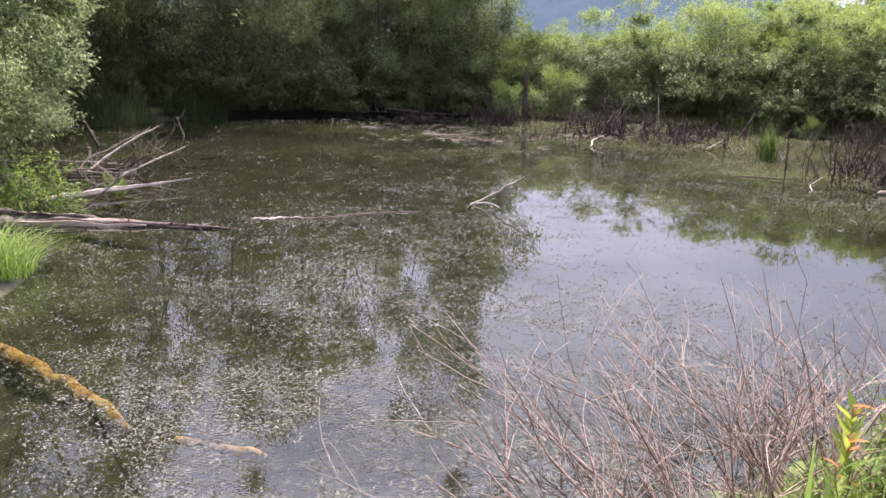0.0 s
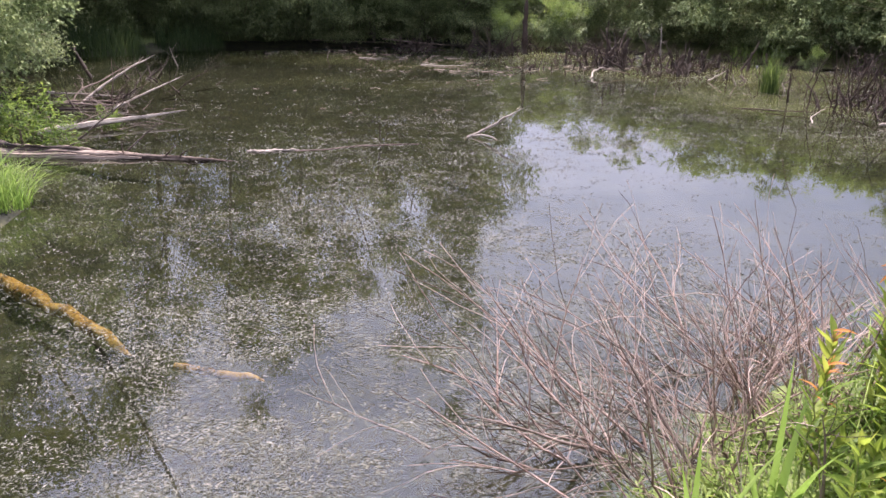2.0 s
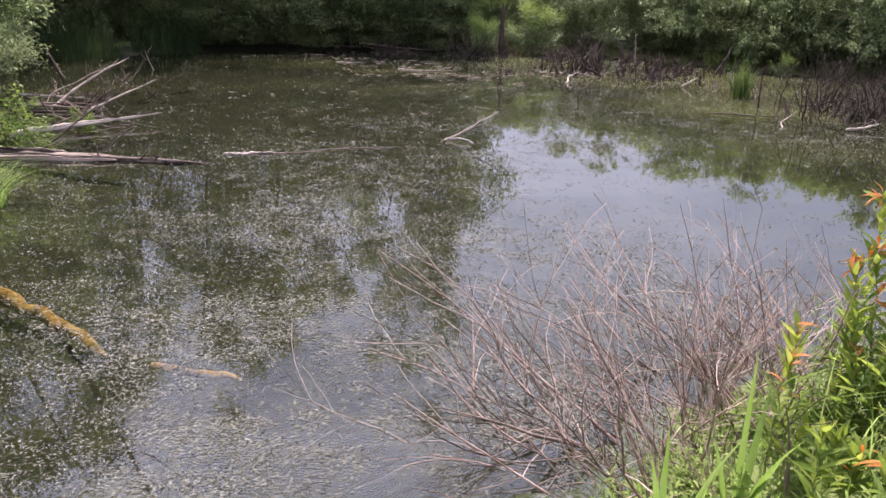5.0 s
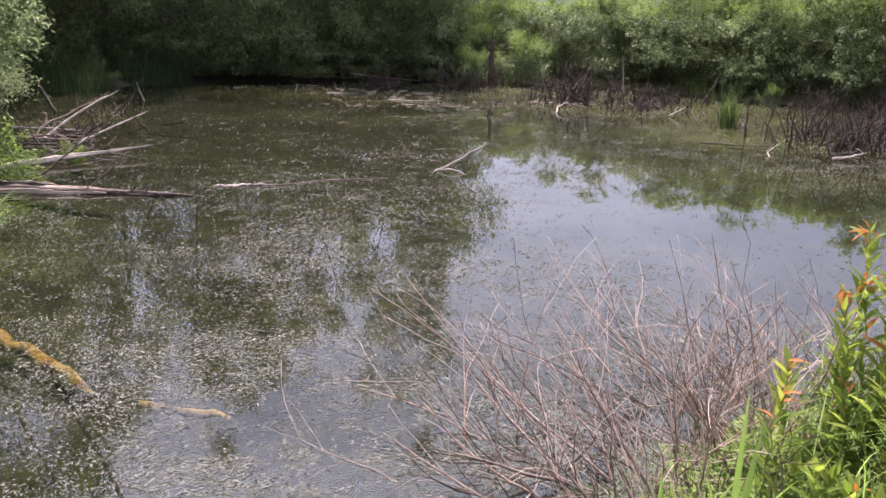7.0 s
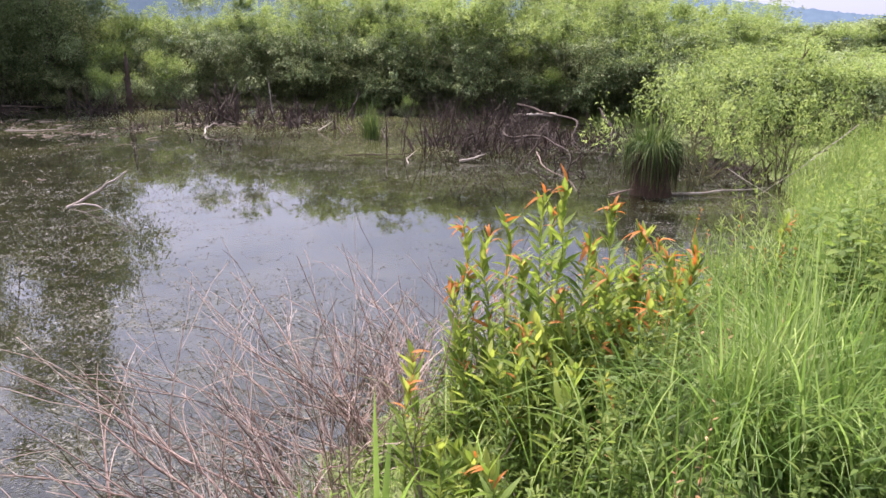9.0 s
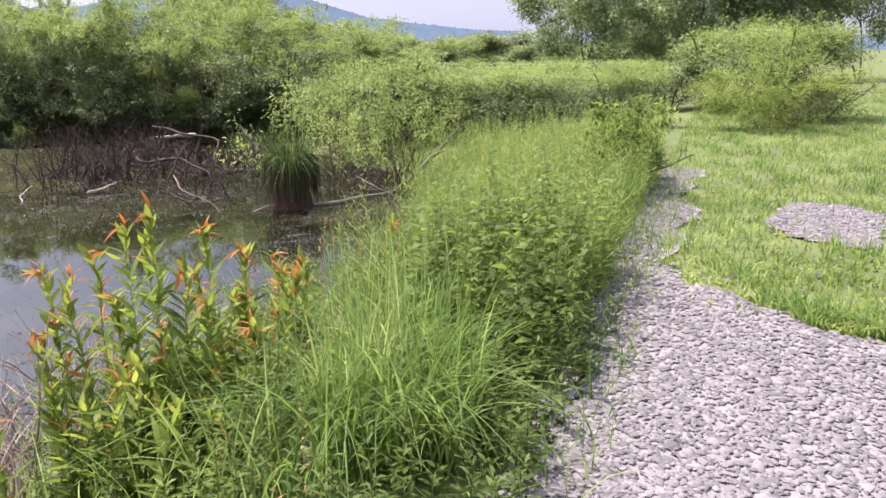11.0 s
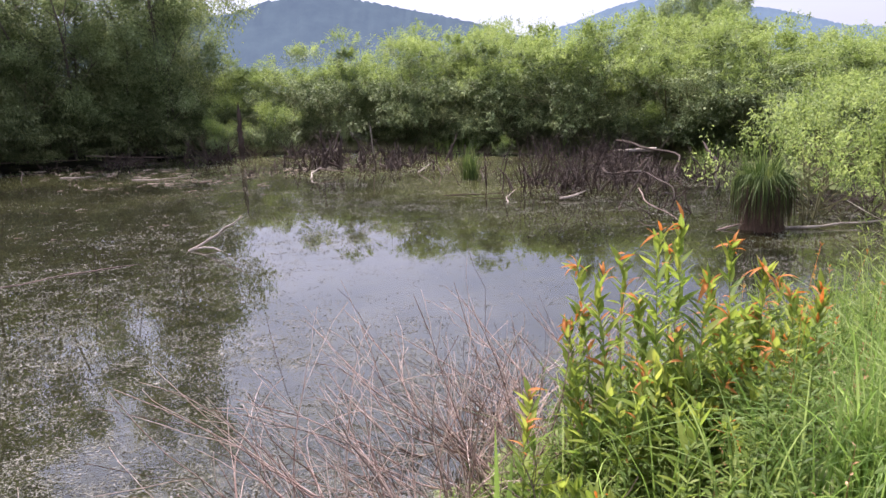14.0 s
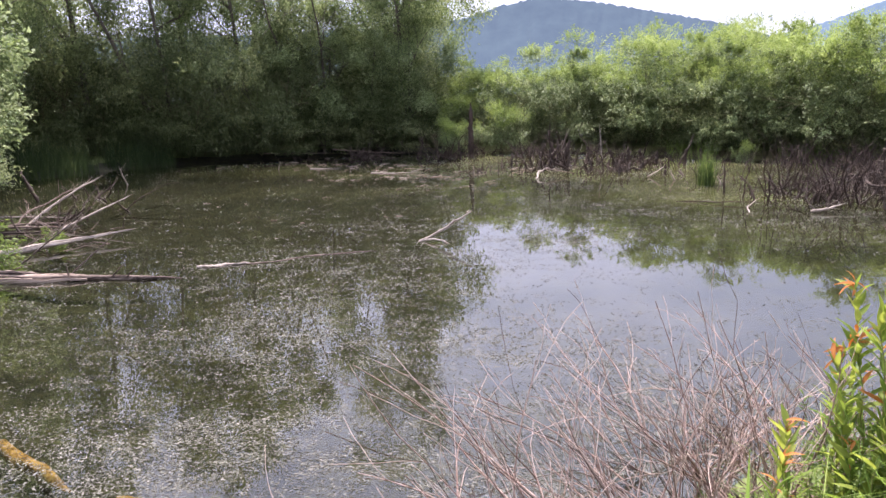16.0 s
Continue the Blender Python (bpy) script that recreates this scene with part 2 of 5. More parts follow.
MAT_WATER = water_material()
MAT_GROUND = rough_material("meadow_soil", [(0.25, (0.045, 0.050, 0.017)), (0.5, (0.080, 0.105, 0.030)), (0.75, (0.125, 0.160, 0.045))], 1.2, 30)
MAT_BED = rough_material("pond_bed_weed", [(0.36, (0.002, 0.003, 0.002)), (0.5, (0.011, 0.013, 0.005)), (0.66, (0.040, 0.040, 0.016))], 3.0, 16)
MAT_GRAVEL_BASE = rough_material("gravel_fines", [(0.25, (0.125, 0.115, 0.110)), (0.5, (0.190, 0.178, 0.170)), (0.8, (0.25, 0.232, 0.22))], 3, 80, 0.9, 0.6)
MAT_STONE = rough_material("gravel_stone", [(0.1, (0.072, 0.070, 0.075)), (0.5, (0.135, 0.127, 0.122)), (0.9, (0.215, 0.200, 0.190))], 5, 90, 0.8, 0.2, island=0.6)
MAT_BARK = rough_material("dark_bark", [(0.25, (0.04, 0.034, 0.026)), (0.55, (0.10, 0.086, 0.068)), (0.8, (0.19, 0.17, 0.14))], 4, 40, 0.9, 0.5, (1, 1, 0.25))
MAT_STEM = rough_material("willow_stem", [(0.25, (0.05, 0.045, 0.022)), (0.55, (0.11, 0.105, 0.05)), (0.8, (0.17, 0.16, 0.085))], 4, 40, 0.9, 0.3)
MAT_DEAD = rough_material("dead_wood", [(0.25, (0.045, 0.032, 0.025)), (0.5, (0.11, 0.08, 0.065)), (0.8, (0.24, 0.19, 0.16))], 4, 40, 0.85, 0.4, island=0.5)
MAT_DARKDEAD = rough_material("wet_dark_wood", [(0.25, (0.009, 0.006, 0.0045)), (0.55, (0.030, 0.020, 0.0145)), (0.85, (0.085, 0.060, 0.045))], 4, 40, 0.8, 0.4, island=0.5)
MAT_PALE = rough_material("bleached_wood", [(0.25, (0.085, 0.066, 0.052)), (0.5, (0.235, 0.200, 0.168)), (0.8, (0.44, 0.40, 0.345))], 5, 50, 0.8, 0.3)
MAT_TWIG = rough_material("dry_twig", [(0.2, (0.040, 0.021, 0.016)), (0.5, (0.172, 0.107, 0.085)), (0.8, (0.435, 0.335, 0.280))], 6, 60, 0.8, 0.0, island=0.7)
MAT_LOG = rough_material("weathered_log", [(0.40, (0.010, 0.007, 0.005)), (0.54, (0.058, 0.040, 0.031)), (0.70, (0.24, 0.19, 0.155))], 5, 26, 0.8, 0.8, (0.25, 3, 3), island=0.35)
MAT_SUNK = rough_material("sunken_orange_wood", [(0.38, (0.06, 0.040, 0.015)), (0.5, (0.34, 0.19, 0.05)), (0.64, (0.58, 0.38, 0.13))], 9, 50, 0.9, 0.5)
MAT_ROOT = rough_material("sedge_root", [(0.25, (0.014, 0.009, 0.006)), (0.5, (0.045, 0.027, 0.017)), (0.8, (0.12, 0.075, 0.048))], 8, 60, 0.95, 0.6, (3, 3, 0.4))
MAT_TREE = leaf_material("tree_leaf", (0.046, 0.072, 0.030), (0.150, 0.200, 0.083), (0.340, 0.400, 0.200), 0.52, 0.45, 0.4)
# darker than tree_leaf: the shade under the trees is put into this colour
MAT_UNDER_SHADED = leaf_material("shaded_undergrowth_leaf", (0.042, 0.062, 0.028), (0.115, 0.150, 0.066), (0.270, 0.315, 0.155), 0.48, 0.45, 0.6)
MAT_SILVER = leaf_material("silver_leaf", (0.075, 0.112, 0.048), (0.185, 0.248, 0.112), (0.390, 0.470, 0.255), 0.36, 0.4, 0.5)
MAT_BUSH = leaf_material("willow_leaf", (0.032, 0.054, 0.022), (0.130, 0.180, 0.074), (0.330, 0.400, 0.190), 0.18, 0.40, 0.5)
MAT_YOUNG = leaf_material("young_leaf", (0.092, 0.146, 0.034), (0.188, 0.256, 0.066), (0.320, 0.380, 0.128), 0.46, 0.42, 0.6)
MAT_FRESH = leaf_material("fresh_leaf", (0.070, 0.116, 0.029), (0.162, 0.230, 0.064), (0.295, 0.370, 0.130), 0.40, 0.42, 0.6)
MAT_HERB = leaf_material("herb_leaf", (0.030, 0.062, 0.014), (0.085, 0.138, 0.030), (0.190, 0.245, 0.060), 0.48, 0.38, 2.0)
MAT_NETTLE = leaf_material("nettle_leaf", (0.055, 0.100, 0.024), (0.115, 0.180, 0.038), (0.205, 0.265, 0.068), 0.5, 0.4, 2.0)
MAT_GRASS = leaf_material("grass_blade", (0.062, 0.128, 0.028), (0.135, 0.222, 0.052), (0.280, 0.345, 0.140), 0.55, 0.33, 1.2)
MAT_SEDGE = leaf_material("sedge_blade", (0.022, 0.045, 0.012), (0.060, 0.098, 0.026), (0.160, 0.205, 0.068), 0.35, 0.45, 4.0)
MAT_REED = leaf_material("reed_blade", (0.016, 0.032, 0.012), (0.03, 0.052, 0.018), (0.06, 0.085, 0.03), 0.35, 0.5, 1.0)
MAT_ORANGE = leaf_material("orange_tip_leaf", (0.27, 0.070, 0.024), (0.36, 0.145, 0.038), (0.37, 0.26, 0.062), 0.36, 0.45, 5.0)
MAT_LANCE = lance_leaf_material("loosestrife_leaf", (0.055, 0.105, 0.020), (0.125, 0.190, 0.034), (0.225, 0.275, 0.058))
MAT_LANCE_TOP = lance_leaf_material("loosestrife_top_leaf", (0.082, 0.138, 0.026), (0.148, 0.208, 0.038), (0.232, 0.268, 0.058))
MAT_HERBSTEM = rough_material("herb_stem", [(0.25, (0.09, 0.12, 0.03)), (0.5, (0.16, 0.19, 0.05)), (0.8, (0.28, 0.20, 0.08))], 5, 50, 0.6, 0.0)
MAT_BROWNLEAF = leaf_material("withered_leaf", (0.16, 0.08, 0.04), (0.30, 0.17, 0.09), (0.45, 0.30, 0.18), 0.3, 0.6, 5.0)
MAT_FLOAT = rough_material("floating_leaf", [(0.1, (0.022, 0.026, 0.013)), (0.5, (0.098, 0.099, 0.072)), (0.95, (0.20, 0.195, 0.158))], 0.8, 8, 0.58, 0.0, island=0.7, spec=0.4)
MAT_SCUM = rough_material("dry_scum", [(0.2, (0.07, 0.05, 0.035)), (0.5, (0.17, 0.135, 0.10)), (0.8, (0.33, 0.28, 0.23))], 3, 30, 0.9, 0.3, island=0.5)
MAT_MUD = rough_material("wet_shore_mud", [(0.3, (0.038, 0.030, 0.017)), (0.52, (0.100, 0.110, 0.035)), (0.75, (0.185, 0.215, 0.065))], 1.0, 20, 0.7, 0.3)
# second colour: blue emission that stands in for haze over the ridges
MAT_HILL = haze_ridge_material("hazed_wooded_ridge", (0.030, 0.044, 0.040), (0.034, 0.052, 0.100))
MAT_HILL_FAR = haze_ridge_material("hazed_far_ridge", (0.035, 0.05, 0.05), (0.064, 0.104, 0.18))


# ---- mesh tools ----
def mesh_np(name, V, F, mat, smooth=False):
    """A mesh from arrays: V (n,3), F (m,3 or 4)."""
    V, F = np.asarray(V, np.float32), np.asarray(F, np.int32)
    me = bpy.data.meshes.new(name)
    me.vertices.add(len(V))
    me.vertices.foreach_set("co", V.ravel())
    k = F.shape[1]
    me.loops.add(F.size)
    me.loops.foreach_set("vertex_index", F.ravel())
    me.polygons.add(len(F))
    me.polygons.foreach_set("loop_start", np.arange(0, F.size, k, dtype=np.int32))
    me.polygons.foreach_set("loop_total", np.full(len(F), k, np.int32))
    if smooth:
        me.polygons.foreach_set("use_smooth", np.ones(len(F), bool))
    me.update(calc_edges=True)
    me.materials.append(mat)
    return me


def part(name, me, parent=None, label=""):
    ob = new(name, me)
    if parent is not None:
        ob.parent = parent
    if label:
        ob["label"] = label
    return ob


def unit(v):
    return v / (np.linalg.norm(v, axis=-1, keepdims=True) + 1e-9)


def tubes(runs, sides=5):
    """Quads round many polylines: runs of (points, radii)."""
    Vs, Fs, o = [], [], 0
    ang = np.arange(sides) * 2 * np.pi / sides
    for pts, rad in runs:
        pts, rad = np.asarray(pts, float), np.asarray(rad, float)
        n = len(pts)
        tan = unit(np.gradient(pts, axis=0))
        ref = np.array([0.31, 0.17, 1.0]) if abs(unit(pts[-1] - pts[0])[2]) < 0.8 else np.array([1.0, 0.2, 0.1])
        a = unit(np.cross(tan, ref))
        b = np.cross(tan, a)
        ring = pts[:, None] + rad[:, None, None] * (np.cos(ang)[None, :, None] * a[:, None] + np.sin(ang)[None, :, None] * b[:, None])
        Vs.append(ring.reshape(-1, 3))
        i = np.arange(n - 1)[:, None] * sides
        j = np.arange(sides)[None]
        k = (np.arange(sides) + 1)[None] % sides
        Fs.append(np.stack([i + j, i + k, i + sides + k, i + sides + j], -1).reshape(-1, 4) + o)
        o += n * sides
    return np.concatenate(Vs), np.concatenate(Fs)


def leaf_quads(rng, base, way, length, width, fold=0.25, droop=0.2, flat=0.0):
    """One folded diamond a leaf."""
    n = len(base)
    way = unit(way)
    side = unit(np.cross(way, unit(rng.normal(size=(n, 3))) * (1 - flat) + np.array([0, 0, flat])))
    up = np.cross(side, way)
    L, W = np.broadcast_to(length, n)[:, None], np.broadcast_to(width, n)[:, None]
    mid = base + way * L * 0.45
    V = np.stack([base, mid + side * W / 2 + up * W * fold, base + way * L - up * L * droop, mid - side * W / 2 + up * W * fold], 1)
    return V.reshape(-1, 3), np.arange(4 * n).reshape(-1, 4)


def blade_strips(rng, base, height, lean, width, steps=5, curl=0.8):
    """Arching grass blades. lean: (n,2) sideways reach as a share of the height."""
    n = len(base)
    s = np.linspace(0, 1, steps)[None, :, None]
    H = np.broadcast_to(height, n)[:, None, None]
    d = np.concatenate([lean, np.zeros((n, 1))], 1)[:, None]
    reach = np.linalg.norm(lean, axis=1)[:, None, None]
    mid = base[:, None] + d * H * s**1.8 + np.array([0, 0, 1.0]) * H * (s - curl * 0.5 * np.minimum(reach, 1.3) * s**2.6)
    turn = rng.uniform(0, 2 * np.pi, n)
    w = np.stack([np.cos(turn), np.sin(turn), np.zeros(n)], 1)[:, None]
    W = np.broadcast_to(width, n)[:, None, None] * (1 - s**2.2) * 0.5 + 0.0005
    V = np.stack([mid - w * W, mid + w * W], 2).reshape(n, steps * 2, 3)
    k = np.arange(steps - 1) * 2
    f = np.stack([k, k + 1, k + 3, k + 2], 1)
    F = (f[None] + (np.arange(n) * steps * 2)[:, None, None]).reshape(-1, 4)
    return V.reshape(-1, 3), F


def join(*pairs):
    Vs, Fs, o = [], [], 0
    for V, F in pairs:
        Vs.append(V)
        Fs.append(F + o)
        o += len(V)
    return np.concatenate(Vs), np.concatenate(Fs)


def limb(rng, start, way, length, r0, r1, steps=6, wobble=0.15, rise=0.0):
    """A bent, tapering branch."""
    pts = [np.asarray(start, float)]
    way = unit(np.asarray(way, float))
    for _ in range(steps - 1):
        way = unit(way + rng.normal(0, wobble, 3) + np.array([0, 0, rise]))
        pts.append(pts[-1] + way * length / (steps - 1))
    return np.array(pts), np.linspace(r0, r1, steps)


# ---- ground ----
SHORE = [(-5.4, 3.0), (-3, 1.9), (-0.9, 1.6), (0.2, 1.85), (0.85, 2.4), (1.6, 3.15), (2.6, 3.75), (4, 4.2), (6, 4.7), (7.8, 5.2), (9.3, 6.2),
         (10.8, 7.6), (12.2, 9.6), (13.2, 12.2), (13.8, 14.8), (13.7, 17), (12.8, 19.6), (11.3, 21.4), (9.6, 22.9), (8.3, 25), (6, 28),
         (3, 28.8), (-0.5, 29.5), (-4, 28.3), (-8, 27.2), (-10.8, 24.6), (-11.8, 22), (-11.2, 18.5), (-9.4, 15.6), (-8, 13.2), (-7.2, 11),
         (-6.4, 9.6), (-5.3, 8.4), (-4.15, 6.7), (-4.7, 5)]


def smooth_loop(points, per=6):
    p = np.array(points, float)
    n = len(p)
    out = []
    for i in range(n):
        a, b, c, d = p[i - 1], p[i], p[(i + 1) % n], p[(i + 2) % n]
        for s in np.arange(per) / per:
            out.append(0.5 * (2 * b + (c - a) * s + (2 * a - 5 * b + 4 * c - d) * s * s + (3 * b - a - 3 * c + d) * s**3))
    return np.array(out)


LOOP = smooth_loop(SHORE)


def shore_distance(x, y):
    """Metres to the shore line: above 0 on land, under 0 on the pond."""
    P = np.stack([np.ravel(x), np.ravel(y)], 1).astype(float)
    best, inside = np.full(len(P), 1e9), np.zeros(len(P), bool)
    for a, b in zip(LOOP, np.roll(LOOP, -1, 0)):
        e = b - a
        s = np.clip(((P - a) @ e) / (e @ e), 0, 1)
        best = np.minimum(best, np.linalg.norm(P - a - s[:, None] * e, axis=1))
        cross = (a[1] > P[:, 1]) != (b[1] > P[:, 1])
        inside ^= cross & (P[:, 0] < e[0] * (P[:, 1] - a[1]) / (e[1] if abs(e[1]) > 1e-9 else 1e-9) + a[0])
    return np.where(inside, -best, best).reshape(np.shape(x))


def step01(v, a, b):
    s = np.clip((v - a) / (b - a), 0, 1)
    return s * s * (3 - 2 * s)


def path_side(x, y):
    """Metres across the gravel path, 0 at its pond-side edge."""
    return y - 0.27 * x - 0.12


def ground_z(x, y):
    x, y = np.asarray(x, float), np.asarray(y, float)
    d = shore_distance(x, y)
    level = 0.28 + 0.32 * step01(path_side(x, y), 3.6, 0.2)
    rough = 0.03 * (np.sin(x * 2.1 + y * 1.3) + np.sin(y * 2.7 - x * 1.1)) * step01(np.abs(path_side(x, y) + 1.9), 1.9, 2.6)
    land = level * step01(d, -0.25, 2.0) + rough * step01(d, 0.2, 1.5)
    bed = -0.24 * step01(-d, -0.25, 1.6) + rough
    return np.where(d > 0, land + 0.02, np.minimum(bed, 0.0) + land)


def axis_steps(lo, hi, fine, far):
    inner = list(np.arange(lo, hi + 1e-6, fine))
    g, out, s = hi, [], fine
    while g < far:
        s *= 1.35
        g += s
        out.append(g)
    g, low, s = lo, [], fine
    while g > -far:
        s *= 1.35
        g -= s
        low.append(g)
    return np.array(low[::-1] + inner + out)


gx, gy = axis_steps(-16, 18, 0.3, 3200), axis_steps(-5, 33, 0.3, 3200)
GX, GY = np.meshgrid(gx, gy)
GZ = ground_z(GX, GY)
idx = np.arange(GX.size).reshape(GX.shape)
GF = np.stack([idx[:-1, :-1], idx[:-1, 1:], idx[1:, 1:], idx[1:, :-1]], -1).reshape(-1, 4)
ground_me = mesh_np("ground", np.stack([GX, GY, GZ], -1).reshape(-1, 3), GF, MAT_GROUND, True)
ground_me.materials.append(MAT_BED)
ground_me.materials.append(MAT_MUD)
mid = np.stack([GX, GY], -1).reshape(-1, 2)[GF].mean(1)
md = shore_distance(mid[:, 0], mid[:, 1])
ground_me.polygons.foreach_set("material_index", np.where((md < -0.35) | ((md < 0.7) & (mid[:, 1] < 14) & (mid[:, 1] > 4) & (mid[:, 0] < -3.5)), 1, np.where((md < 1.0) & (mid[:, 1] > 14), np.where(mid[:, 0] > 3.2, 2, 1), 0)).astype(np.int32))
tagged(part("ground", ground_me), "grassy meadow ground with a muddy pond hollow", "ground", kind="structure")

wx, wy = np.meshgrid(np.linspace(-14, 16, 4), np.linspace(0.9, 31, 4))
wi = np.arange(16).reshape(4, 4)
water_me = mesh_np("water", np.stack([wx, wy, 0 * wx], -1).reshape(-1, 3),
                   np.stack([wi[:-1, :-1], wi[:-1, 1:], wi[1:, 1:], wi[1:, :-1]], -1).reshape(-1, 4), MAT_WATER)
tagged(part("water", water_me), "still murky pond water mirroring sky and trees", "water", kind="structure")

# gravel path, a sheet just over the ground, with loose stones
px = np.arange(-14, 12, 0.07)
ps = np.linspace(-3.6, 0.0, 52)
PX, PS = np.meshgrid(px, ps)
edge = 0.14 * np.sin(PX * 1.7) + 0.09 * np.sin(PX * 4.3 + 1)
PSE = PS + edge * np.clip((np.abs(PS + 1.8) - 0.9) / 0.9, 0, 1)
PY = PSE + 0.27 * PX + 0.12
pi_ = np.arange(PX.size).reshape(PX.shape)


def bare_gravel(x, s):
    """Where the path shows its stones: a wide stretch, then a strip and a patch between grass."""
    wob = 0.32 * np.sin(x * 2.3 + s * 3) + 0.22 * np.sin(x * 5.1 - s * 4) + 0.12 * np.sin(x * 11 + s * 9)
    strip = (s > -0.36 + 0.3 * wob) & (x < 11)
    patch = ((x - 8.3) / 1.0) ** 2 + ((s + 1.75) / 0.55) ** 2 < 1 + wob
    return (x + 0.6 * wob < 5.4 - 0.25 * np.maximum(0, -1.2 - s)) | strip | patch


PF = np.stack([pi_[:-1, :-1], pi_[:-1, 1:], pi_[1:, 1:], pi_[1:, :-1]], -1).reshape(-1, 4)
PF = PF[bare_gravel(PX.ravel()[PF].mean(1), PS.ravel()[PF].mean(1))]
path_me = mesh_np("gravel_path", np.stack([PX, PY, ground_z(PX, PY) + 0.018], -1).reshape(-1, 3), PF, MAT_GRAVEL_BASE, True)
tagged(part("gravel_path", path_me), "pale grey crushed stone footpath beside the pond", "path", kind="structure")


def stone_chips(rng, n, behind):
    x = np.concatenate([1.6 + 11 * rng.random(n - behind) ** 1.7, 1.6 - 8 * rng.random(behind) ** 1.6])
    s = rng.uniform(-3.3, 0.12, n) - 0.0
    ok = bare_gravel(x, s) | (rng.random(n) < 0.015)
    x, s = x[ok], s[ok]
    n = len(x)
    y = s + 0.27 * x + 0.12
    z = ground_z(x, y) + 0.023 + 0.006 * rng.random(n)
    c = np.stack([x, y, z], 1)
    size = rng.uniform(0.007, 0.020, n) * (1 + 0.5 * (rng.random(n) < 0.12))
    cube = np.array([[-1, -1, -1], [1, -1, -1], [1, 1, -1], [-1, 1, -1], [-0.7, -0.7, 1], [0.7, -0.7, 1], [0.7, 0.7, 1], [-0.7, 0.7, 1]], float)
    V = cube[None] * (1 + rng.uniform(-0.45, 0.45, (n, 8, 3))) * (size[:, None] * np.stack([np.ones(n), rng.uniform(0.4, 0.9, n), rng.uniform(0.08, 0.22, n)], 1))[:, None]
    a = rng.uniform(0, np.pi * 2, n)
    ca, sa = np.cos(a)[:, None], np.sin(a)[:, None]
    V = np.stack([V[..., 0] * ca - V[..., 1] * sa, V[..., 0] * sa + V[..., 1] * ca, V[..., 2]], -1)
    t1, t2 = rng.normal(0, 0.12, (2, n, 1))
    V[..., 2] += V[..., 0] * t1 + V[..., 1] * t2
    F = np.array([[4, 5, 6, 7], [0, 1, 5, 4], [1, 2, 6, 5], [2, 3, 7, 6], [3, 0, 4, 7]])
    return (V + c[:, None]).reshape(-1, 3), (F[None] + (np.arange(n) * 8)[:, None, None]).reshape(-1, 4)


rng = np.random.default_rng(5)
tagged(part("gravel", mesh_np("gravel", *stone_chips(rng, 88000, 19000), MAT_STONE)), "loose angular grey and whitish gravel stones", "gravel", kind="stuff")


# ---- far hills ----
def ridge(name, profile, dist, mat, label, seed):
    """A wooded ridge: profile of (azimuth, elevation) in degrees, crest at dist metres."""
    rg = np.random.default_rng(seed)
    az = np.linspace(profile[0][0], profile[-1][0], 480)
    el = np.interp(az, [p[0] for p in profile], [p[1] for p in profile])
    crest = np.tan(np.radians(el)) * dist + 2
    crest = crest * (1 + 0.012 * np.cumsum(rg.normal(0, 0.5, 480)) / 7)
    tops = rg.uniform(-2.0, 2.6, 480)
    rows = []
    for k, f in enumerate(np.linspace(0, 1, 14)):
        dd = dist * (0.72 + 0.28 * f)
        zz = crest * f**1.3 + (rg.normal(0, 2.2, 480) if 0 < f < 1 else 0) + (tops if f == 1 else 0)
        rows.append(np.stack([np.sin(np.radians(az)) * dd, np.cos(np.radians(az)) * dd, zz - (3 if f == 0 else 0)], 1))
    V = np.array(rows)
    i = np.arange(14 * 480).reshape(14, 480)
    F = np.stack([i[:-1, :-1], i[:-1, 1:], i[1:, 1:], i[1:, :-1]], -1).reshape(-1, 4)
    return tagged(part(name, mesh_np(name, V.reshape(-1, 3), F, mat, True)), label, "hill", kind="structure")


ridge("backdrop_hill", [(-60, 3), (-20, 4.5), (2, 5.0), (6.2, 5.6), (8.5, 6.3), (11.5, 6.75), (15, 6.3), (19, 5.5), (22, 4.8), (25, 4.0), (30, 2.3), (36, 0.5)], 1800, MAT_HILL, "wooded hill in the distance with painted blue haze", 3)
ridge("backdrop_hill", [(14, 0.4), (26, 2.8), (31, 4.1), (34, 5.1), (36.5, 5.6), (40, 5.1), (44.8, 4.2), (49, 2.9), (52, 2.5), (57, 1.9), (64, 1.5), (75, 1.0), (100, 0.6)], 2600, MAT_HILL_FAR, "far wooded ridge with painted pale blue haze", 4)


# ---- trees and bushes ----
def crown_leaves(rng, centres, outer, per, spread, leaf, up_bias=-0.15, lift=0.35, level=0.5, slim=0.48):
    """Leaves in clumps round centres; outer: unit vectors that point out of the crown."""
    n = len(centres)
    shoot = unit(outer + rng.normal(0, 0.45, (n, 3)) + np.array([0, 0, lift]))
    c, o = np.repeat(centres, per, 0), np.repeat(shoot, per, 0)
    s = np.repeat(spread * rng.uniform(0.6, 1.4, n), per)[:, None]
    along = rng.uniform(-1.0, 1.6, (len(c), 1))
    base = c + o * along * s * 1.5 + rng.normal(0, 1, (len(c), 3)) * s * (0.62 - 0.2 * along)
    way = o * 0.8 + rng.normal(0, 0.6, (len(c), 3)) + np.array([0, 0, up_bias])
    L = leaf * rng.uniform(0.6, 1.35, len(c))
    return leaf_quads(rng, base, way, L, L * slim * rng.uniform(0.8, 1.2, len(c)), flat=level)


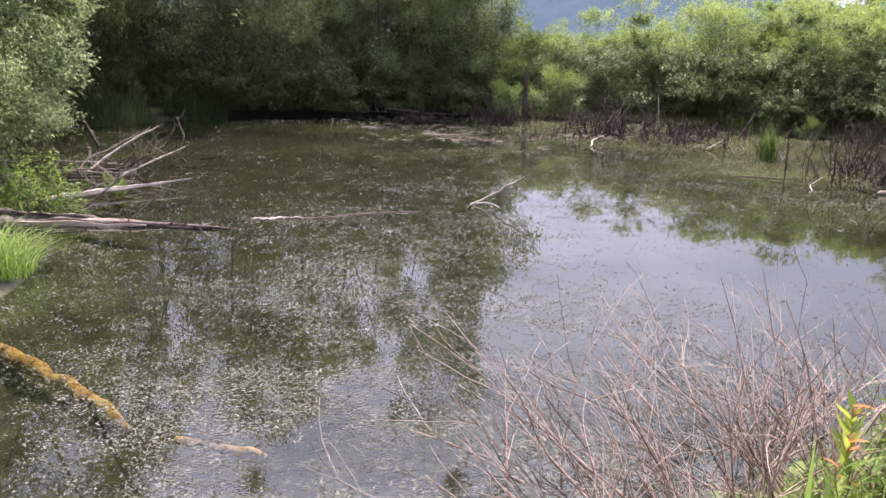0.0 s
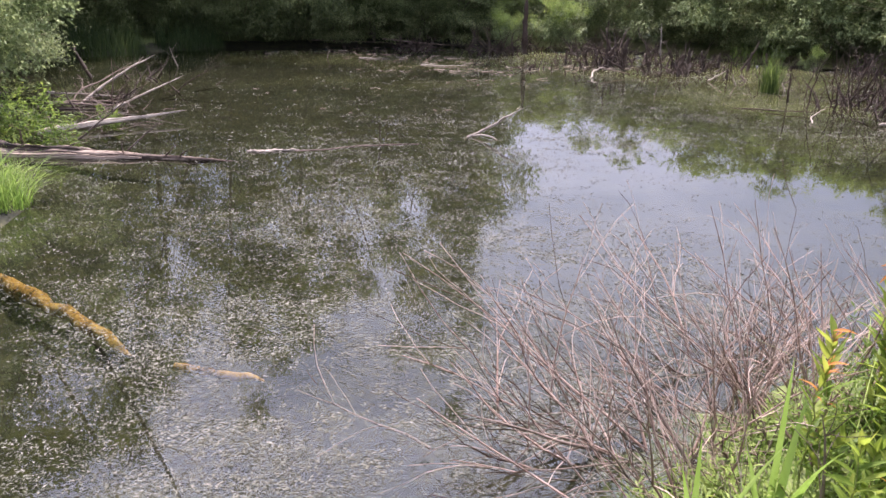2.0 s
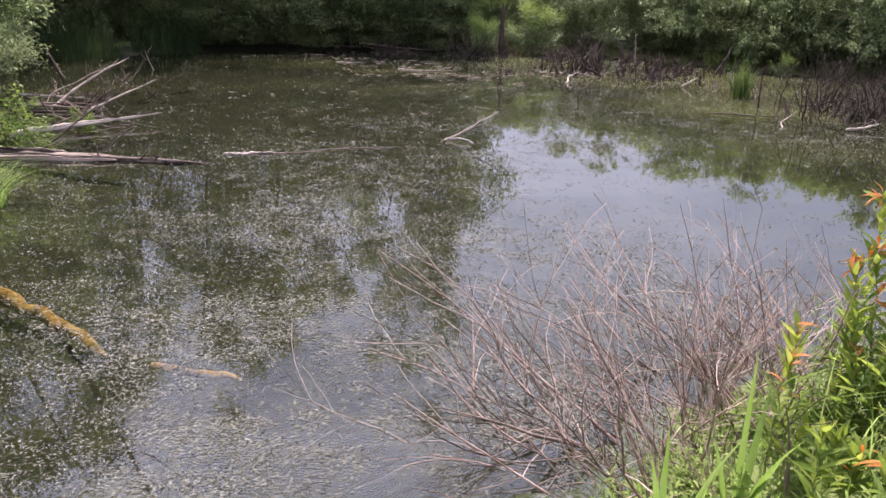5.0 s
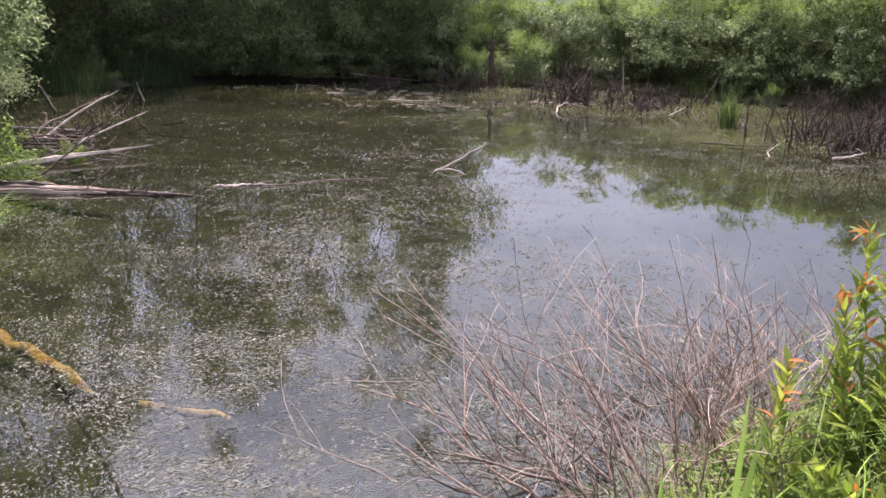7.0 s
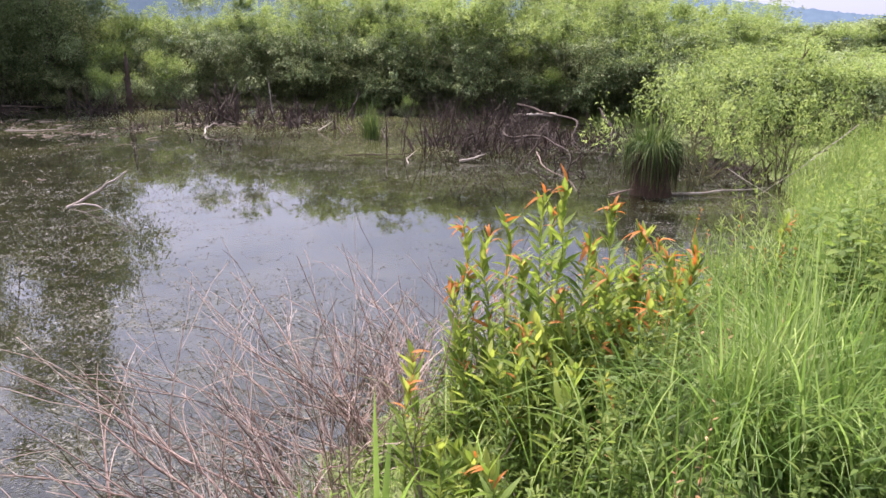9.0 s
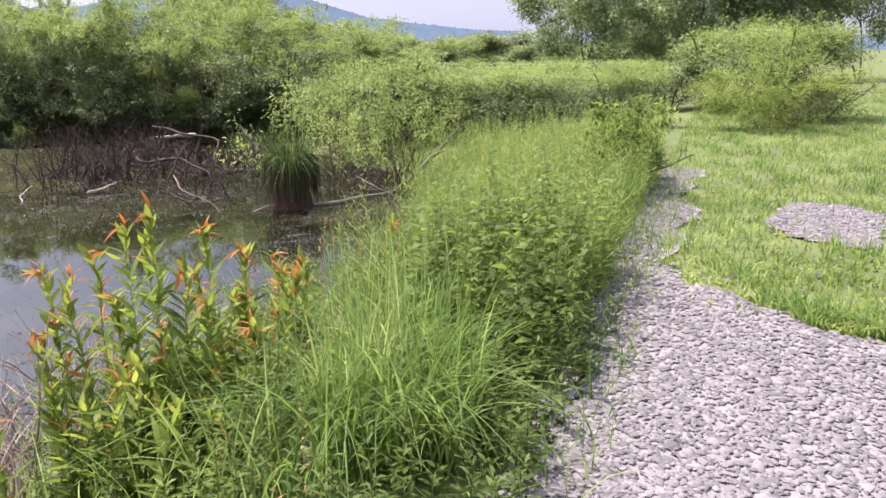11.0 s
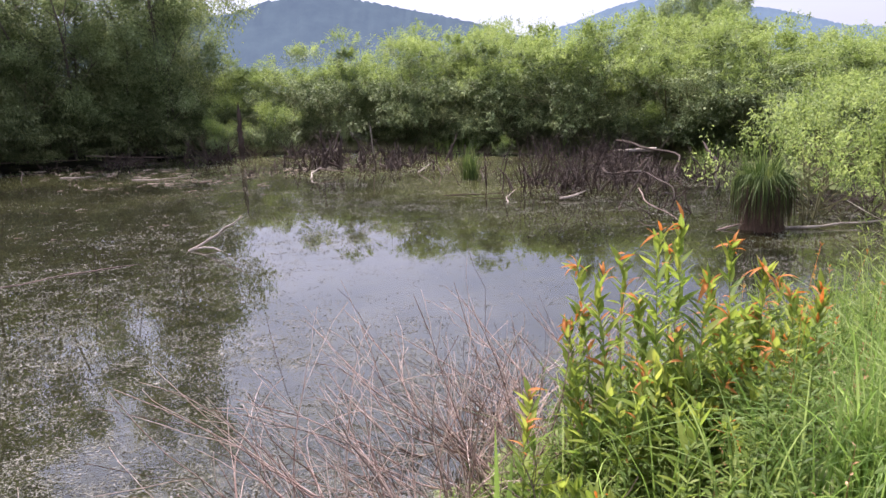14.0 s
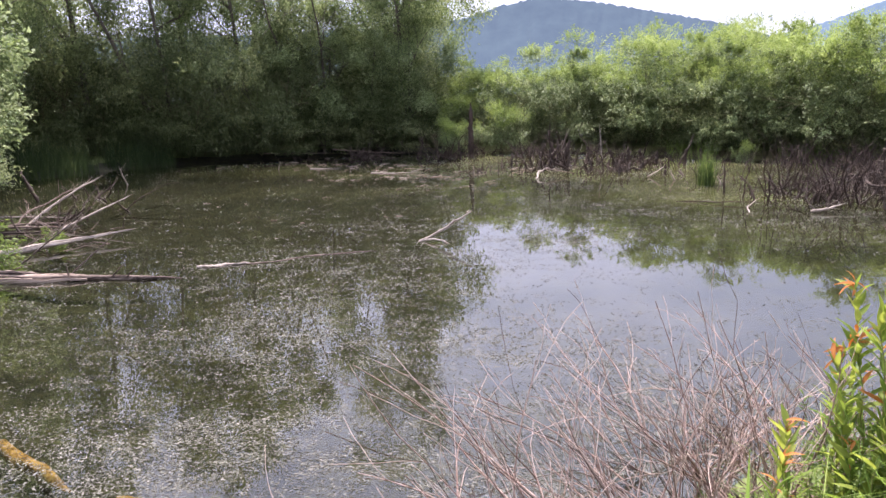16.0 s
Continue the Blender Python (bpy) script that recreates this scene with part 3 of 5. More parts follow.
def make_tree(name, label, group, height, radius, clumps, per, leaf, seed, mat, low=0.1, stems=1, lumps=0.35, top=0.8, spread=0.26, cat="tree", bough=None, tips_mat=None):
    """A tree or bush: forked stems and a lumpy crown of leaf clumps."""
    rg = np.random.default_rng(seed)
    bough = bough or (0.32 if cat == "bush" else 0.26) * radius + 0.08
    runs, tips, all_runs = [], [], []
    for k in range(stems):
        runs = []
        all_runs.append(runs)
        a = rg.uniform(0, 2 * np.pi)
        out = 0.06 if stems == 1 else rg.uniform(0.15, 0.55)
        st, r = limb(rg, (0.12 * stems**0.5 * np.cos(a) * (stems > 1), 0.12 * stems**0.5 * np.sin(a) * (stems > 1), -0.15), (out * np.cos(a), out * np.sin(a), 1),
                     height * rg.uniform(0.75, 0.95) * (0.66 if cat == "bush" else 1.0), 0.014 * height / stems**0.35, 0.02, 9, 0.09, 0.04)
        runs.append((st, r))
        for q in range(int(9 if stems == 1 else 4)):
            i = rg.integers(2, 8)
            b = rg.uniform(0, 2 * np.pi)
            br, rr = limb(rg, st[i], (np.cos(b), np.sin(b), 0.55), radius * rg.uniform(0.6, 1.0), r[i] * 0.55, 0.01, 6, 0.18, 0.05)
            runs.append((br, rr))
            tips += [br[3], br[5]]
            for _ in range(2):
                tw, tr = limb(rg, br[rg.integers(2, 5)], rg.normal(0, 1, 3) + np.array([0, 0, 0.4]), radius * 0.4, 0.018 if cat != "bush" else 0.007, 0.004, 4, 0.2)
                runs.append((tw, tr))
                tips.append(tw[3])
    tips = np.array(tips)
    # crown: boughs on a lumpy egg, each a small dome of leaf clumps
    ph = rg.uniform(0, 2 * np.pi, 6)
    nb = max(12, clumps // (32 if cat == "bush" else 36))
    u = unit(rg.normal(size=(nb, 3)))
    azm, elv = np.arctan2(u[:, 1], u[:, 0]), u[:, 2]
    lump = 1 + lumps * (np.sin(3 * azm + ph[0] + 2 * elv) * 0.4 + np.sin(5 * azm + ph[1] - 4 * elv) * 0.25 + np.sin(7 * elv + ph[2] + 2 * azm) * 0.25)
    r = (0.45 + 0.55 * rg.random(nb) ** 0.5) * lump * 0.88
    half = height * (1.0 - low) / 2
    widen = 1.0 - 0.25 * u[:, 2]
    if cat == "bush":      # full flanks down to the ground
        widen = np.where(u[:, 2] < 0, 1.0 / np.maximum(np.hypot(u[:, 0], u[:, 1]), 0.45), 1.0)
    B = np.stack([u[:, 0] * radius * r * widen, u[:, 1] * radius * r * widen, height * low + half + u[:, 2] * half * np.minimum(r, 1.0)], 1)
    k = rg.integers(0, nb, clumps)
    size = (bough * rg.uniform(0.65, 1.35, nb))[k][:, None]
    v = unit(rg.normal(size=(clumps, 3)) + np.array([0, 0, 0.75]) + 0.6 * u[k])
    C = B[k] + v * size * rg.random((clumps, 1)) ** 0.3 * np.array([1, 1, 0.58 if cat == "bush" else 0.62])
    near = rg.integers(0, len(tips), clumps // 7)
    C[: clumps // 7] = C[: clumps // 7] * 0.5 + tips[near] * 0.5
    out = unit(v + 0.4 * u[k])
    # upward-facing top clumps: young shoots, with sunlight on the tops put into their colour
    sunlit_growth = (C[:, 2] + rg.normal(0, 0.06 * height, clumps) > 0.62 * height) & (v[:, 2] > 0.25) if tips_mat else np.zeros(clumps, bool)
    leafy = []
    for pick in (~sunlit_growth, sunlit_growth):
        if pick.any():
            V, F = crown_leaves(rg, C[pick], out[pick], per, spread, leaf, *((-0.1, 0.12, 0.72, 0.34) if cat == "bush" else ()))
            ok = V[:, 2].reshape(-1, 4).min(1) > 0.03
            V = V.reshape(-1, 4, 3)[ok].reshape(-1, 3)
            leafy.append((V, np.arange(len(V)).reshape(-1, 4)))
    root = tagged(new(name), label, cat, group)
    for runs in all_runs:
        part("trunk" if stems == 1 else "stem", mesh_np("trunk", *tubes(runs, 4), MAT_STEM if cat == "bush" else MAT_BARK, True), root)
    part("crown", mesh_np("crown", *leafy[0], mat), root)
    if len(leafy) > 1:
        part("sunlit_growth", mesh_np("sunlit_growth", *leafy[1], tips_mat), root, "lighter green young shoots, sunlight on the tops put into their colour")
    return root


def place(proto, spots, seed, used):
    """Copies of proto at (x, y, size, height size) spots, the first one moved itself."""
    rg = np.random.default_rng(seed)
    for x, y, s, h in spots:
        m = Matrix.Translation((x, y, float(ground_z(x, y)) - 0.02)) @ Matrix.Rotation(rg.uniform(0, 6.28), 4, "Z") @ Matrix.Diagonal((s, s, h, 1))
        if proto not in used:
            used.add(proto)
            proto.matrix_basis = m
        else:
            copy_thing(proto, m)


USED = set()
WOOD = "trees along the far bank"
tree_a = make_tree("tree", "tall dark green tree in dense leaf on the far bank", WOOD, 10.0, 2.6, 700, 48, 0.09, 11, MAT_TREE, 0.06, 1, 0.6)
tree_b = make_tree("tree", "tall dark green tree with open feathery top", WOOD, 10.5, 2.3, 460, 48, 0.088, 12, MAT_TREE, 0.10, 2, 0.7)
tree_c = make_tree("tree", "dark broad-leaved tree hanging over the pond", WOOD, 8.6, 2.8, 700, 48, 0.09, 13, MAT_TREE, 0.02, 3, 0.6)
tree_s = make_tree("tree", "slender tree with silvery grey-green leaves", WOOD, 8.0, 1.7, 400, 52, 0.09, 14, MAT_SILVER, 0.12, 2, 0.6)
place(tree_a, [(-11.5, 29.5, 1, 1.35), (-5.6, 31.2, 1, 1.0), (-8.6, 33.5, 1.1, 1.4), (0.1, 31.4, 0.95, 1.25), (-15, 31, 1, 1.4)], 21, USED)
place(tree_b, [(-8.3, 30.0, 1, 1.3), (-3.2, 33.0, 1, 0.95), (-13.4, 27.6, 1, 1.3), (-6.8, 35, 1.1, 1.1), (-17, 26, 1, 1.3)], 22, USED)
place(tree_c, [(-2.6, 30.6, 0.9, 0.9), (0.9, 30.9, 0.92, 1.22), (-13.6, 24.0, 0.9, 1.3), (0.9, 35.0, 0.8, 1.2), (-5.0, 29.6, 0.6, 0.5)], 23, USED)
place(tree_s, [(0.3, 29.5, 0.7, 0.75), (-0.9, 29.4, 0.95, 0.85), (-2.5, 29.3, 0.9, 0.95), (-4.2, 29.2, 0.95, 0.8), (-6.8, 29.4, 0.8, 0.75)], 24, USED)

SHRUB = "willow bushes round the pond"
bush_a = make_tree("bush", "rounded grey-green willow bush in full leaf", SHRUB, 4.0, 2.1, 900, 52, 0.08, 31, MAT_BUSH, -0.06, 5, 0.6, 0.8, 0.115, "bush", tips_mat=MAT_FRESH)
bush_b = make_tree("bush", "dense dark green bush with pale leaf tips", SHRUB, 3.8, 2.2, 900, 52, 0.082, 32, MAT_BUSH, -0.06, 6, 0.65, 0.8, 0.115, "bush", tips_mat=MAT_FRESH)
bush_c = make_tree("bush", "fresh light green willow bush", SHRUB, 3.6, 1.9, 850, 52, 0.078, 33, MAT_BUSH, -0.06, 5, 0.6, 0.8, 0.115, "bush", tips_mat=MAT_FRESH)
place(bush_a, [(7.0, 28.9, 1, 0.95), (11.6, 23.1, 1, 0.95), (14.7, 17.8, 1, 0.92), (15.6, 13.0, 0.9, 0.66), (11.2, 29.5, 1.1, 1.08), (16.6, 22.8, 1.15, 1.08), (19.5, 17, 1.1, 0.9), (15.5, 28, 1.2, 1.1), (9.0, 27.0, 0.9, 0.9)], 41, USED)
place(bush_b, [(9.4, 25.4, 1, 0.96), (13.4, 20.6, 1.05, 1.0), (15.4, 15.3, 0.95, 0.8), (13.2, 26.6, 1.1, 1.08), (17.8, 20, 1.15, 1.0), (18.6, 14, 1, 0.7), (12.5, 21.8, 0.85, 0.85)], 42, USED)
place(bush_c, [(5.0, 30.2, 0.85, 0.85), (10.5, 24.2, 0.75, 0.8), (3.7, 31.4, 0.95, 1.02), (2.9, 33.4, 0.9, 1.0), (9.0, 31.5, 1.1, 1.05), (14.6, 24.6, 1.1, 1.15), (17.0, 18.3, 0.95, 1.0), (6.8, 33.0, 1.1, 1.0), (18.9, 26, 1.2, 1.12), (17.5, 11, 0.9, 0.55), (14.1, 19.2, 0.8, 0.85), (11.9, 26.2, 1.0, 1.05), (15.9, 20.9, 1.0, 1.1)], 43, USED)

# the big bright bush over the left shore, and small ones at the water
left_tree = make_tree("tree", "large bright green willow leaning over the pond edge", "", 12.5, 3.0, 1700, 36, 0.105, 51, MAT_SILVER, -0.05, 5, 0.35, 0.8, 0.19, tips_mat=MAT_FRESH)
left_tree.matrix_basis = pose(-10.3, 14.3, 0.1)
left_bush = make_tree("bush", "bright green willow bush hanging over the logs", "", 5.2, 2.3, 700, 44, 0.09, 57, MAT_SILVER, -0.04, 5, 0.5, 0.8, 0.15, "bush", tips_mat=MAT_FRESH)
left_bush.matrix_basis = pose(-9.4, 13.4, 0.1)

# ---- logs and sticks ----
def log_thing(name, label, a, b, r0, r1, mat, seed, cat="log", bend=0.05, sides=9, knots=2, strands=1, ridge_depth=0.2):
    rg = np.random.default_rng(seed)
    a, b = np.array(a, float), np.array(b, float)
    s = np.linspace(0, 1, 16)[:, None]
    pts = a + (b - a) * s
    side = np.array([-(b - a)[1], (b - a)[0], 0.0]) + np.array([0, 0, 0.6 if abs(b[2] - a[2]) > 0.15 else 0.0]) * np.linalg.norm(b - a) * rg.uniform(-1, 1)
    ph = rg.uniform(0, 6.28, 2)
    curve = np.sin(np.pi * s) * 0.7 * rg.choice([-1, 1]) + 0.35 * np.sin(s * 7 + ph[0]) + 0.2 * np.sin(s * 13 + ph[1])
    pts += side * bend * (curve - curve[0] * (1 - s) - curve[-1] * s)
    runs = []
    across = unit(np.cross(b - a, np.array([0, 0, 1.0])) + 1e-6)
    for q in range(strands):
        end = 16 if q == 0 else rg.integers(8, 15)
        rad = np.interp(np.linspace(0, 1, 16), [0, 0.03, 0.85, 1], [r0 * 0.7, r0, r1, r1 * 0.25]) * (1 + rg.uniform(-0.22, 0.22, 16)) * (1.0 if q == 0 else rg.uniform(0.35, 0.6))
        off = (0 if q == 0 else rg.choice([-1, 1]) * r0 * rg.uniform(0.7, 1.1))
        lift = np.array([0, 0, 1.0]) * r0 * (0 if q == 0 else rg.uniform(-0.3, 0.5))
        runs.append(((pts + across * off + lift + rg.normal(0, r1 * 0.25, pts.shape))[:end], np.append(rad[:end - 1], rad[end - 1] * 0.3)))
    V, F = tubes(runs, sides)
    V += rg.normal(0, r1 * 0.12, V.shape)
    if sides > 8:      # lengthwise ridges and hollows
        core = np.concatenate([np.repeat(p, sides, 0) for p, _ in runs])
        q = np.tile(np.arange(sides), len(V) // sides) * 2 * np.pi / sides
        V = core + (V - core) * (1 + ridge_depth * (np.sin(3 * q + ph[0]) + 0.7 * np.sin(5 * q + ph[1]) + 0.5 * rg.normal(size=len(q))))[:, None]
    root = tagged(new(name), label, cat)
    part("stem", mesh_np("stem", V, F, mat, True), root)
    for k in range(knots):
        i = rg.integers(3, 13)
        tw, tr = limb(rg, pts[i], (*rg.normal(0, 1, 2), 0.7), rg.uniform(0.15, 0.5), r1 * 0.35, r1 * 0.1, 5, 0.2)
        part("branch_stub", mesh_np("branch_stub", *tubes([(tw, tr)], 5), mat, True), root)
    return root


log_thing("log", "long weathered grey-brown log floating at the pond edge", (-6.3, 9.5, 0.02), (-2.72, 9.35, 0.0), 0.075, 0.04, MAT_LOG, 61, bend=0.03, strands=7, knots=5, sides=13, ridge_depth=0.32)
log_thing("log", "split brown log lying on the floating one", (-6.9, 9.85, 0.08), (-4.4, 9.65, 0.04), 0.08, 0.05, MAT_LOG, 62, bend=0.03, strands=5, sides=13, ridge_depth=0.32)
log_thing("log", "pale bleached log half out of the water", (-6.1, 11.0, 0.03), (-4.3, 12.5, 0.16), 0.065, 0.016, MAT_PALE, 63, bend=0.03, strands=6, sides=12, ridge_depth=0.3)
log_thing("driftwood", "pale flat piece of driftwood floating on the water", (-2.65, 9.95, 0.0), (-1.95, 10.05, 0.01), 0.022, 0.018, MAT_PALE, 64, "driftwood", knots=0, strands=3)
log_thing("reed_stem", "long thin brown reed floating on the water", (-2.0, 10.0, 0.006), (-0.2, 10.5, 0.006), 0.010, 0.007, MAT_DEAD, 65, "reed", knots=0, sides=5)
log_thing("sunken_log", "orange-brown sunken branch covered in algae", (-3.9, 5.75, -0.085), (-1.95, 4.2, -0.075), 0.065, 0.05, MAT_SUNK, 66, "log", bend=0.008, knots=0, ridge_depth=0.06)
log_thing("sunken_branch", "small orange sunken branch under the water", (-1.6, 4.0, -0.06), (-1.02, 3.82, -0.05), 0.034, 0.022, MAT_SUNK, 67, "branch", bend=0.02, knots=0, ridge_depth=0.06)


def forked_stick(x, y):
    """A bleached stick with a kink that leans out of the water, and a side branch dipping back in."""
    root = tagged(new("stick"), "bare bleached forked stick rising from the water", "stick")
    root.location = (x, y, 0)
    rg = np.random.default_rng(68)
    main = np.array([(-0.06, 0, -0.06), (0, 0, 0.0), (0.13, 0.02, 0.055), (0.27, 0.0, 0.14), (0.42, -0.03, 0.21), (0.52, -0.02, 0.29), (0.63, -0.04, 0.34), (0.79, -0.03, 0.44)])
    side = np.array([(0.06, 0, 0.015), (0.2, -0.1, 0.05), (0.34, -0.16, 0.03), (0.46, -0.25, -0.03), (0.52, -0.28, -0.08)])
    part("stem", mesh_np("stem", *tubes([(main + rg.normal(0, 0.004, main.shape), np.array([0.024, 0.026, 0.022, 0.02, 0.021, 0.016, 0.014, 0.007]))], 7), MAT_PALE, True), root)
    part("branch", mesh_np("branch", *tubes([(side, np.array([0.016, 0.015, 0.012, 0.01, 0.008]))], 6), MAT_PALE, True), root)


forked_stick(0.44, 11.08)


# ---- dead brush ----
def dead_clump(name, label, x, y, height, reach, count, mat, seed, lean=(0, 0), thick=0.02, group="", flat=0.0, spray=0.6, twigs=3, wob=0.2):
    """A root clump with bare dead stems."""
    rg = np.random.default_rng(seed)
    root = tagged(new(name), label, "dead bush", group)
    loose = 0.15 + 0.26 * height * (1 if thick > 0.015 else 0.7)
    root.location = (x, y, 0)
    for k in range(count):
        big, small = [], []
        a = rg.uniform(0, 2 * np.pi)
        w = (np.cos(a) * reach + lean[0], np.sin(a) * reach + lean[1], rg.uniform(0.35, 1.3) * (1 - flat))
        st, r = limb(rg, (rg.normal(0, loose), rg.normal(0, loose), -0.1), w, height * (0.35 + 0.8 * rg.random() ** 1.5), thick * rg.uniform(0.5, 1.3), thick * 0.2, 7, wob)
        big.append((st, r))
        for _ in range(twigs):
            i = rg.integers(2, 6)
            small.append(limb(rg, st[i], unit(st[i] - st[i - 1]) + rg.normal(0, spray, 3), height * rg.uniform(0.2, 0.5), r[i] * 0.55, 0.0015, 5, 0.15))
        part("stem", mesh_np("stem", *join(tubes(big, 5), tubes(small, 3)), mat, True), root)
    return root


BRUSH = "dead brush in the water"
for k, (x, y, h, rch, c, th) in enumerate([(1.9, 26.2, 1.1, 0.6, 30, 0.03), (5.0, 21.8, 1.3, 0.5, 18, 0.05), (5.6, 22.6, 1.1, 0.6, 14, 0.04), (6.9, 21.6, 0.7, 0.3, 14, 0.045), (-0.8, 27.6, 0.8, 1.1, 26, 0.03),
                                           (8.3, 13.2, 1.25, 0.4, 16, 0.022), (7.6, 12.9, 0.95, 0.5, 12, 0.022), (9.1, 13.9, 1.1, 0.5, 14, 0.024), (8.6, 14.6, 1.0, 0.5, 12, 0.03), (10.4, 14.6, 0.9, 1.1, 24, 0.04), (9.8, 13.0, 0.9, 0.8, 20, 0.03), (11.0, 13.4, 0.8, 1.0, 20, 0.035), (11.6, 16.4, 1.0, 0.8, 40, 0.025),
                                           (2.5, 20.9, 0.45, 0.7, 12, 0.03), (12.3, 17.8, 1.0, 0.8, 40, 0.025), (3.7, 22.4, 0.6, 0.5, 6, 0.04), (7.6, 21.6, 0.6, 0.3, 10, 0.05), (6.4, 20.2, 0.55, 0.35, 8, 0.05),
                                           (7.0, 18.4, 0.4, 0.5, 5, 0.04), (7.7, 16.9, 0.7, 0.4, 8, 0.02), (9.3, 12.0, 0.7, 0.7, 10, 0.02), (8.1, 10.2, 0.7, 0.7, 9, 0.02), (11.9, 12.6, 1.0, 0.7, 22, 0.025), (10.6, 8.2, 0.8, 0.9, 16, 0.02),
                                           (3.2, 27.2, 0.8, 0.7, 20, 0.03), (4.6, 25.0, 0.9, 0.6, 16, 0.03), (10.9, 19.4, 0.8, 0.6, 22, 0.025), (-3.2, 27.4, 0.4, 1.2, 14, 0.03), (11.5, 8.7, 0.7, 0.9, 26, 0.022), (10.9, 9.4, 0.6, 0.9, 18, 0.02),
                                           (4.9, 26.4, 0.9, 0.8, 14, 0.025), (6.2, 26.3, 0.9, 0.9, 16, 0.025), (7.4, 25.6, 0.9, 0.8, 14, 0.025), (8.4, 24.4, 0.8, 0.9, 14, 0.025), (9.3, 23.0, 0.8, 0.9, 14, 0.025), (10.0, 21.4, 0.8, 0.9, 14, 0.025), (11.6, 20.2, 0.9, 0.9, 18, 0.025), (12.8, 19.3, 0.9, 0.9, 18, 0.025), (13.4, 18.2, 0.8, 1.0, 14, 0.025),
                                           (4.0, 20.7, 0.55, 0.5, 7, 0.045), (5.4, 19.4, 0.5, 0.6, 6, 0.04), (6.1, 19.8, 0.6, 0.4, 6, 0.06), (6.5, 19.6, 0.6, 0.4, 6, 0.055), (7.1, 20.6, 0.5, 0.3, 7, 0.055), (7.7, 14.0, 1.1, 0.35, 10, 0.024), (8.3, 13.8, 1.5, 0.35, 14, 0.022)]):
    dead_clump("dead_bush", "clump of bare dark dead stems standing in shallow water", x, y, h, rch, int(c * 1.5), MAT_DARKDEAD, 80 + k, thick=th * 0.9, group=BRUSH, spray=0.75, twigs=5)
for k, (x, y, h, rch, c, th) in enumerate([(-6.8, 14.3, 1.6, 1.2, 12, 0.03), (-6.2, 15.6, 1.6, 1.2, 10, 0.025), (-7.4, 18.0, 0.9, 0.8, 10, 0.03), (-6.3, 12.6, 1.2, 1.1, 9, 0.02), (-6.0, 13.6, 1.3, 1.0, 12, 0.016), (-5.6, 11.8, 0.9, 0.9, 9, 0.014)]):
    dead_clump("dead_branches", "grey dead branches sprawling in the water", x, y, h, rch, c, MAT_DARKDEAD if k < 3 else MAT_DEAD, 180 + k, (0.6, 0.2), th, "dead branches by the left shore", 0.6, 0.5)
FALLEN = "fallen branches in the shallows"
for k, (a, b, r0, mat) in enumerate([((12.2, 17.5, 0.55), (10.6, 12.6, 0.05), 0.06, MAT_DARKDEAD), ((9.2, 13.6, 0.35), (8.4, 10.2, 0.0), 0.04, MAT_DARKDEAD), ((8.2, 10.9, 0.3), (7.5, 8.7, -0.03), 0.02, MAT_DEAD),
                                     ((7.25, 12.1, 0.03), (7.95, 12.25, 0.12), 0.04, MAT_PALE), ((6.3, 12.4, 0.0), (6.75, 12.9, 0.18), 0.02, MAT_PALE), ((5.6, 14.0, 0.0), (6.9, 12.9, 0.08), 0.02, MAT_DARKDEAD),
                                     ((12.4, 13.6, 0.0), (12.7, 14.6, 0.7), 0.09, MAT_DARKDEAD), ((12.6, 16.2, 0.35), (11.9, 17.3, 0.3), 0.08, MAT_PALE), ((8.6, 7.9, 0.02), (10.1, 7.4, 0.08), 0.03, MAT_PALE), ((7.75, 8.4, -0.02), (8.5, 7.8, 0.3), 0.025, MAT_DEAD),
                                     ((3.75, 18.8, 0.0), (4.2, 19.4, 0.22), 0.035, MAT_PALE), ((4.1, 19.3, 0.2), (4.9, 19.2, 0.05), 0.03, MAT_DEAD), ((6.9, 17.4, 0.0), (6.7, 17.2, 0.3), 0.03, MAT_PALE), ((6.5, 18.2, 0.0), (6.85, 18.0, 0.28), 0.035, MAT_PALE),
                                     ((7.5, 16.2, 0.0), (7.45, 16.3, 0.2), 0.03, MAT_PALE), ((-7.0, 14.1, 0.05), (-6.2, 15.8, 0.75), 0.025, MAT_DEAD), ((-7.8, 14.7, 0.15), (-6.0, 14.5, 0.1), 0.035, MAT_PALE), ((-7.3, 14.0, 0.05), (-6.0, 13.9, 0.08), 0.03, MAT_DEAD),
                                     ((-8.4, 18.0, 0.0), (-8.9, 18.4, 0.8), 0.07, MAT_DARKDEAD), ((-7.35, 21.0, 0.0), (-7.5, 20.9, 0.55), 0.025, MAT_PALE), ((-3.6, 23.8, 0.0), (-3.5, 23.7, 0.3), 0.025, MAT_PALE), ((-0.6, 21.8, 0.01), (1.0, 21.3, 0.03), 0.03, MAT_PALE),
                                     ((-2.2, 28.3, 0.3), (0.6, 27.8, 0.1), 0.04, MAT_DEAD), ((-4.8, 28.2, 0.25), (-1.4, 28.4, 0.1), 0.035, MAT_DEAD), ((-2.6, 23.9, 0.01), (-1.6, 23.6, 0.02), 0.025, MAT_PALE), ((6.5, 22.3, -0.05), (6.4, 22.3, 1.2), 0.035, MAT_PALE), ((8.4, 5.0, 1.36), (7.5, 5.6, 0.45), 0.008, MAT_PALE), ((7.4, 5.9, 0.8), (7.9, 5.2, 0.3), 0.008, MAT_PALE)]):
    log_thing("fallen_branch", "bleached bare branch lying in the shallow water" if mat is MAT_PALE else "dark wet branch lying over the shallow water", a, b, r0 * 0.75, r0 * 0.3, mat, 200 + k, "branch", 0.09, 6, 3)["group"] = FALLEN
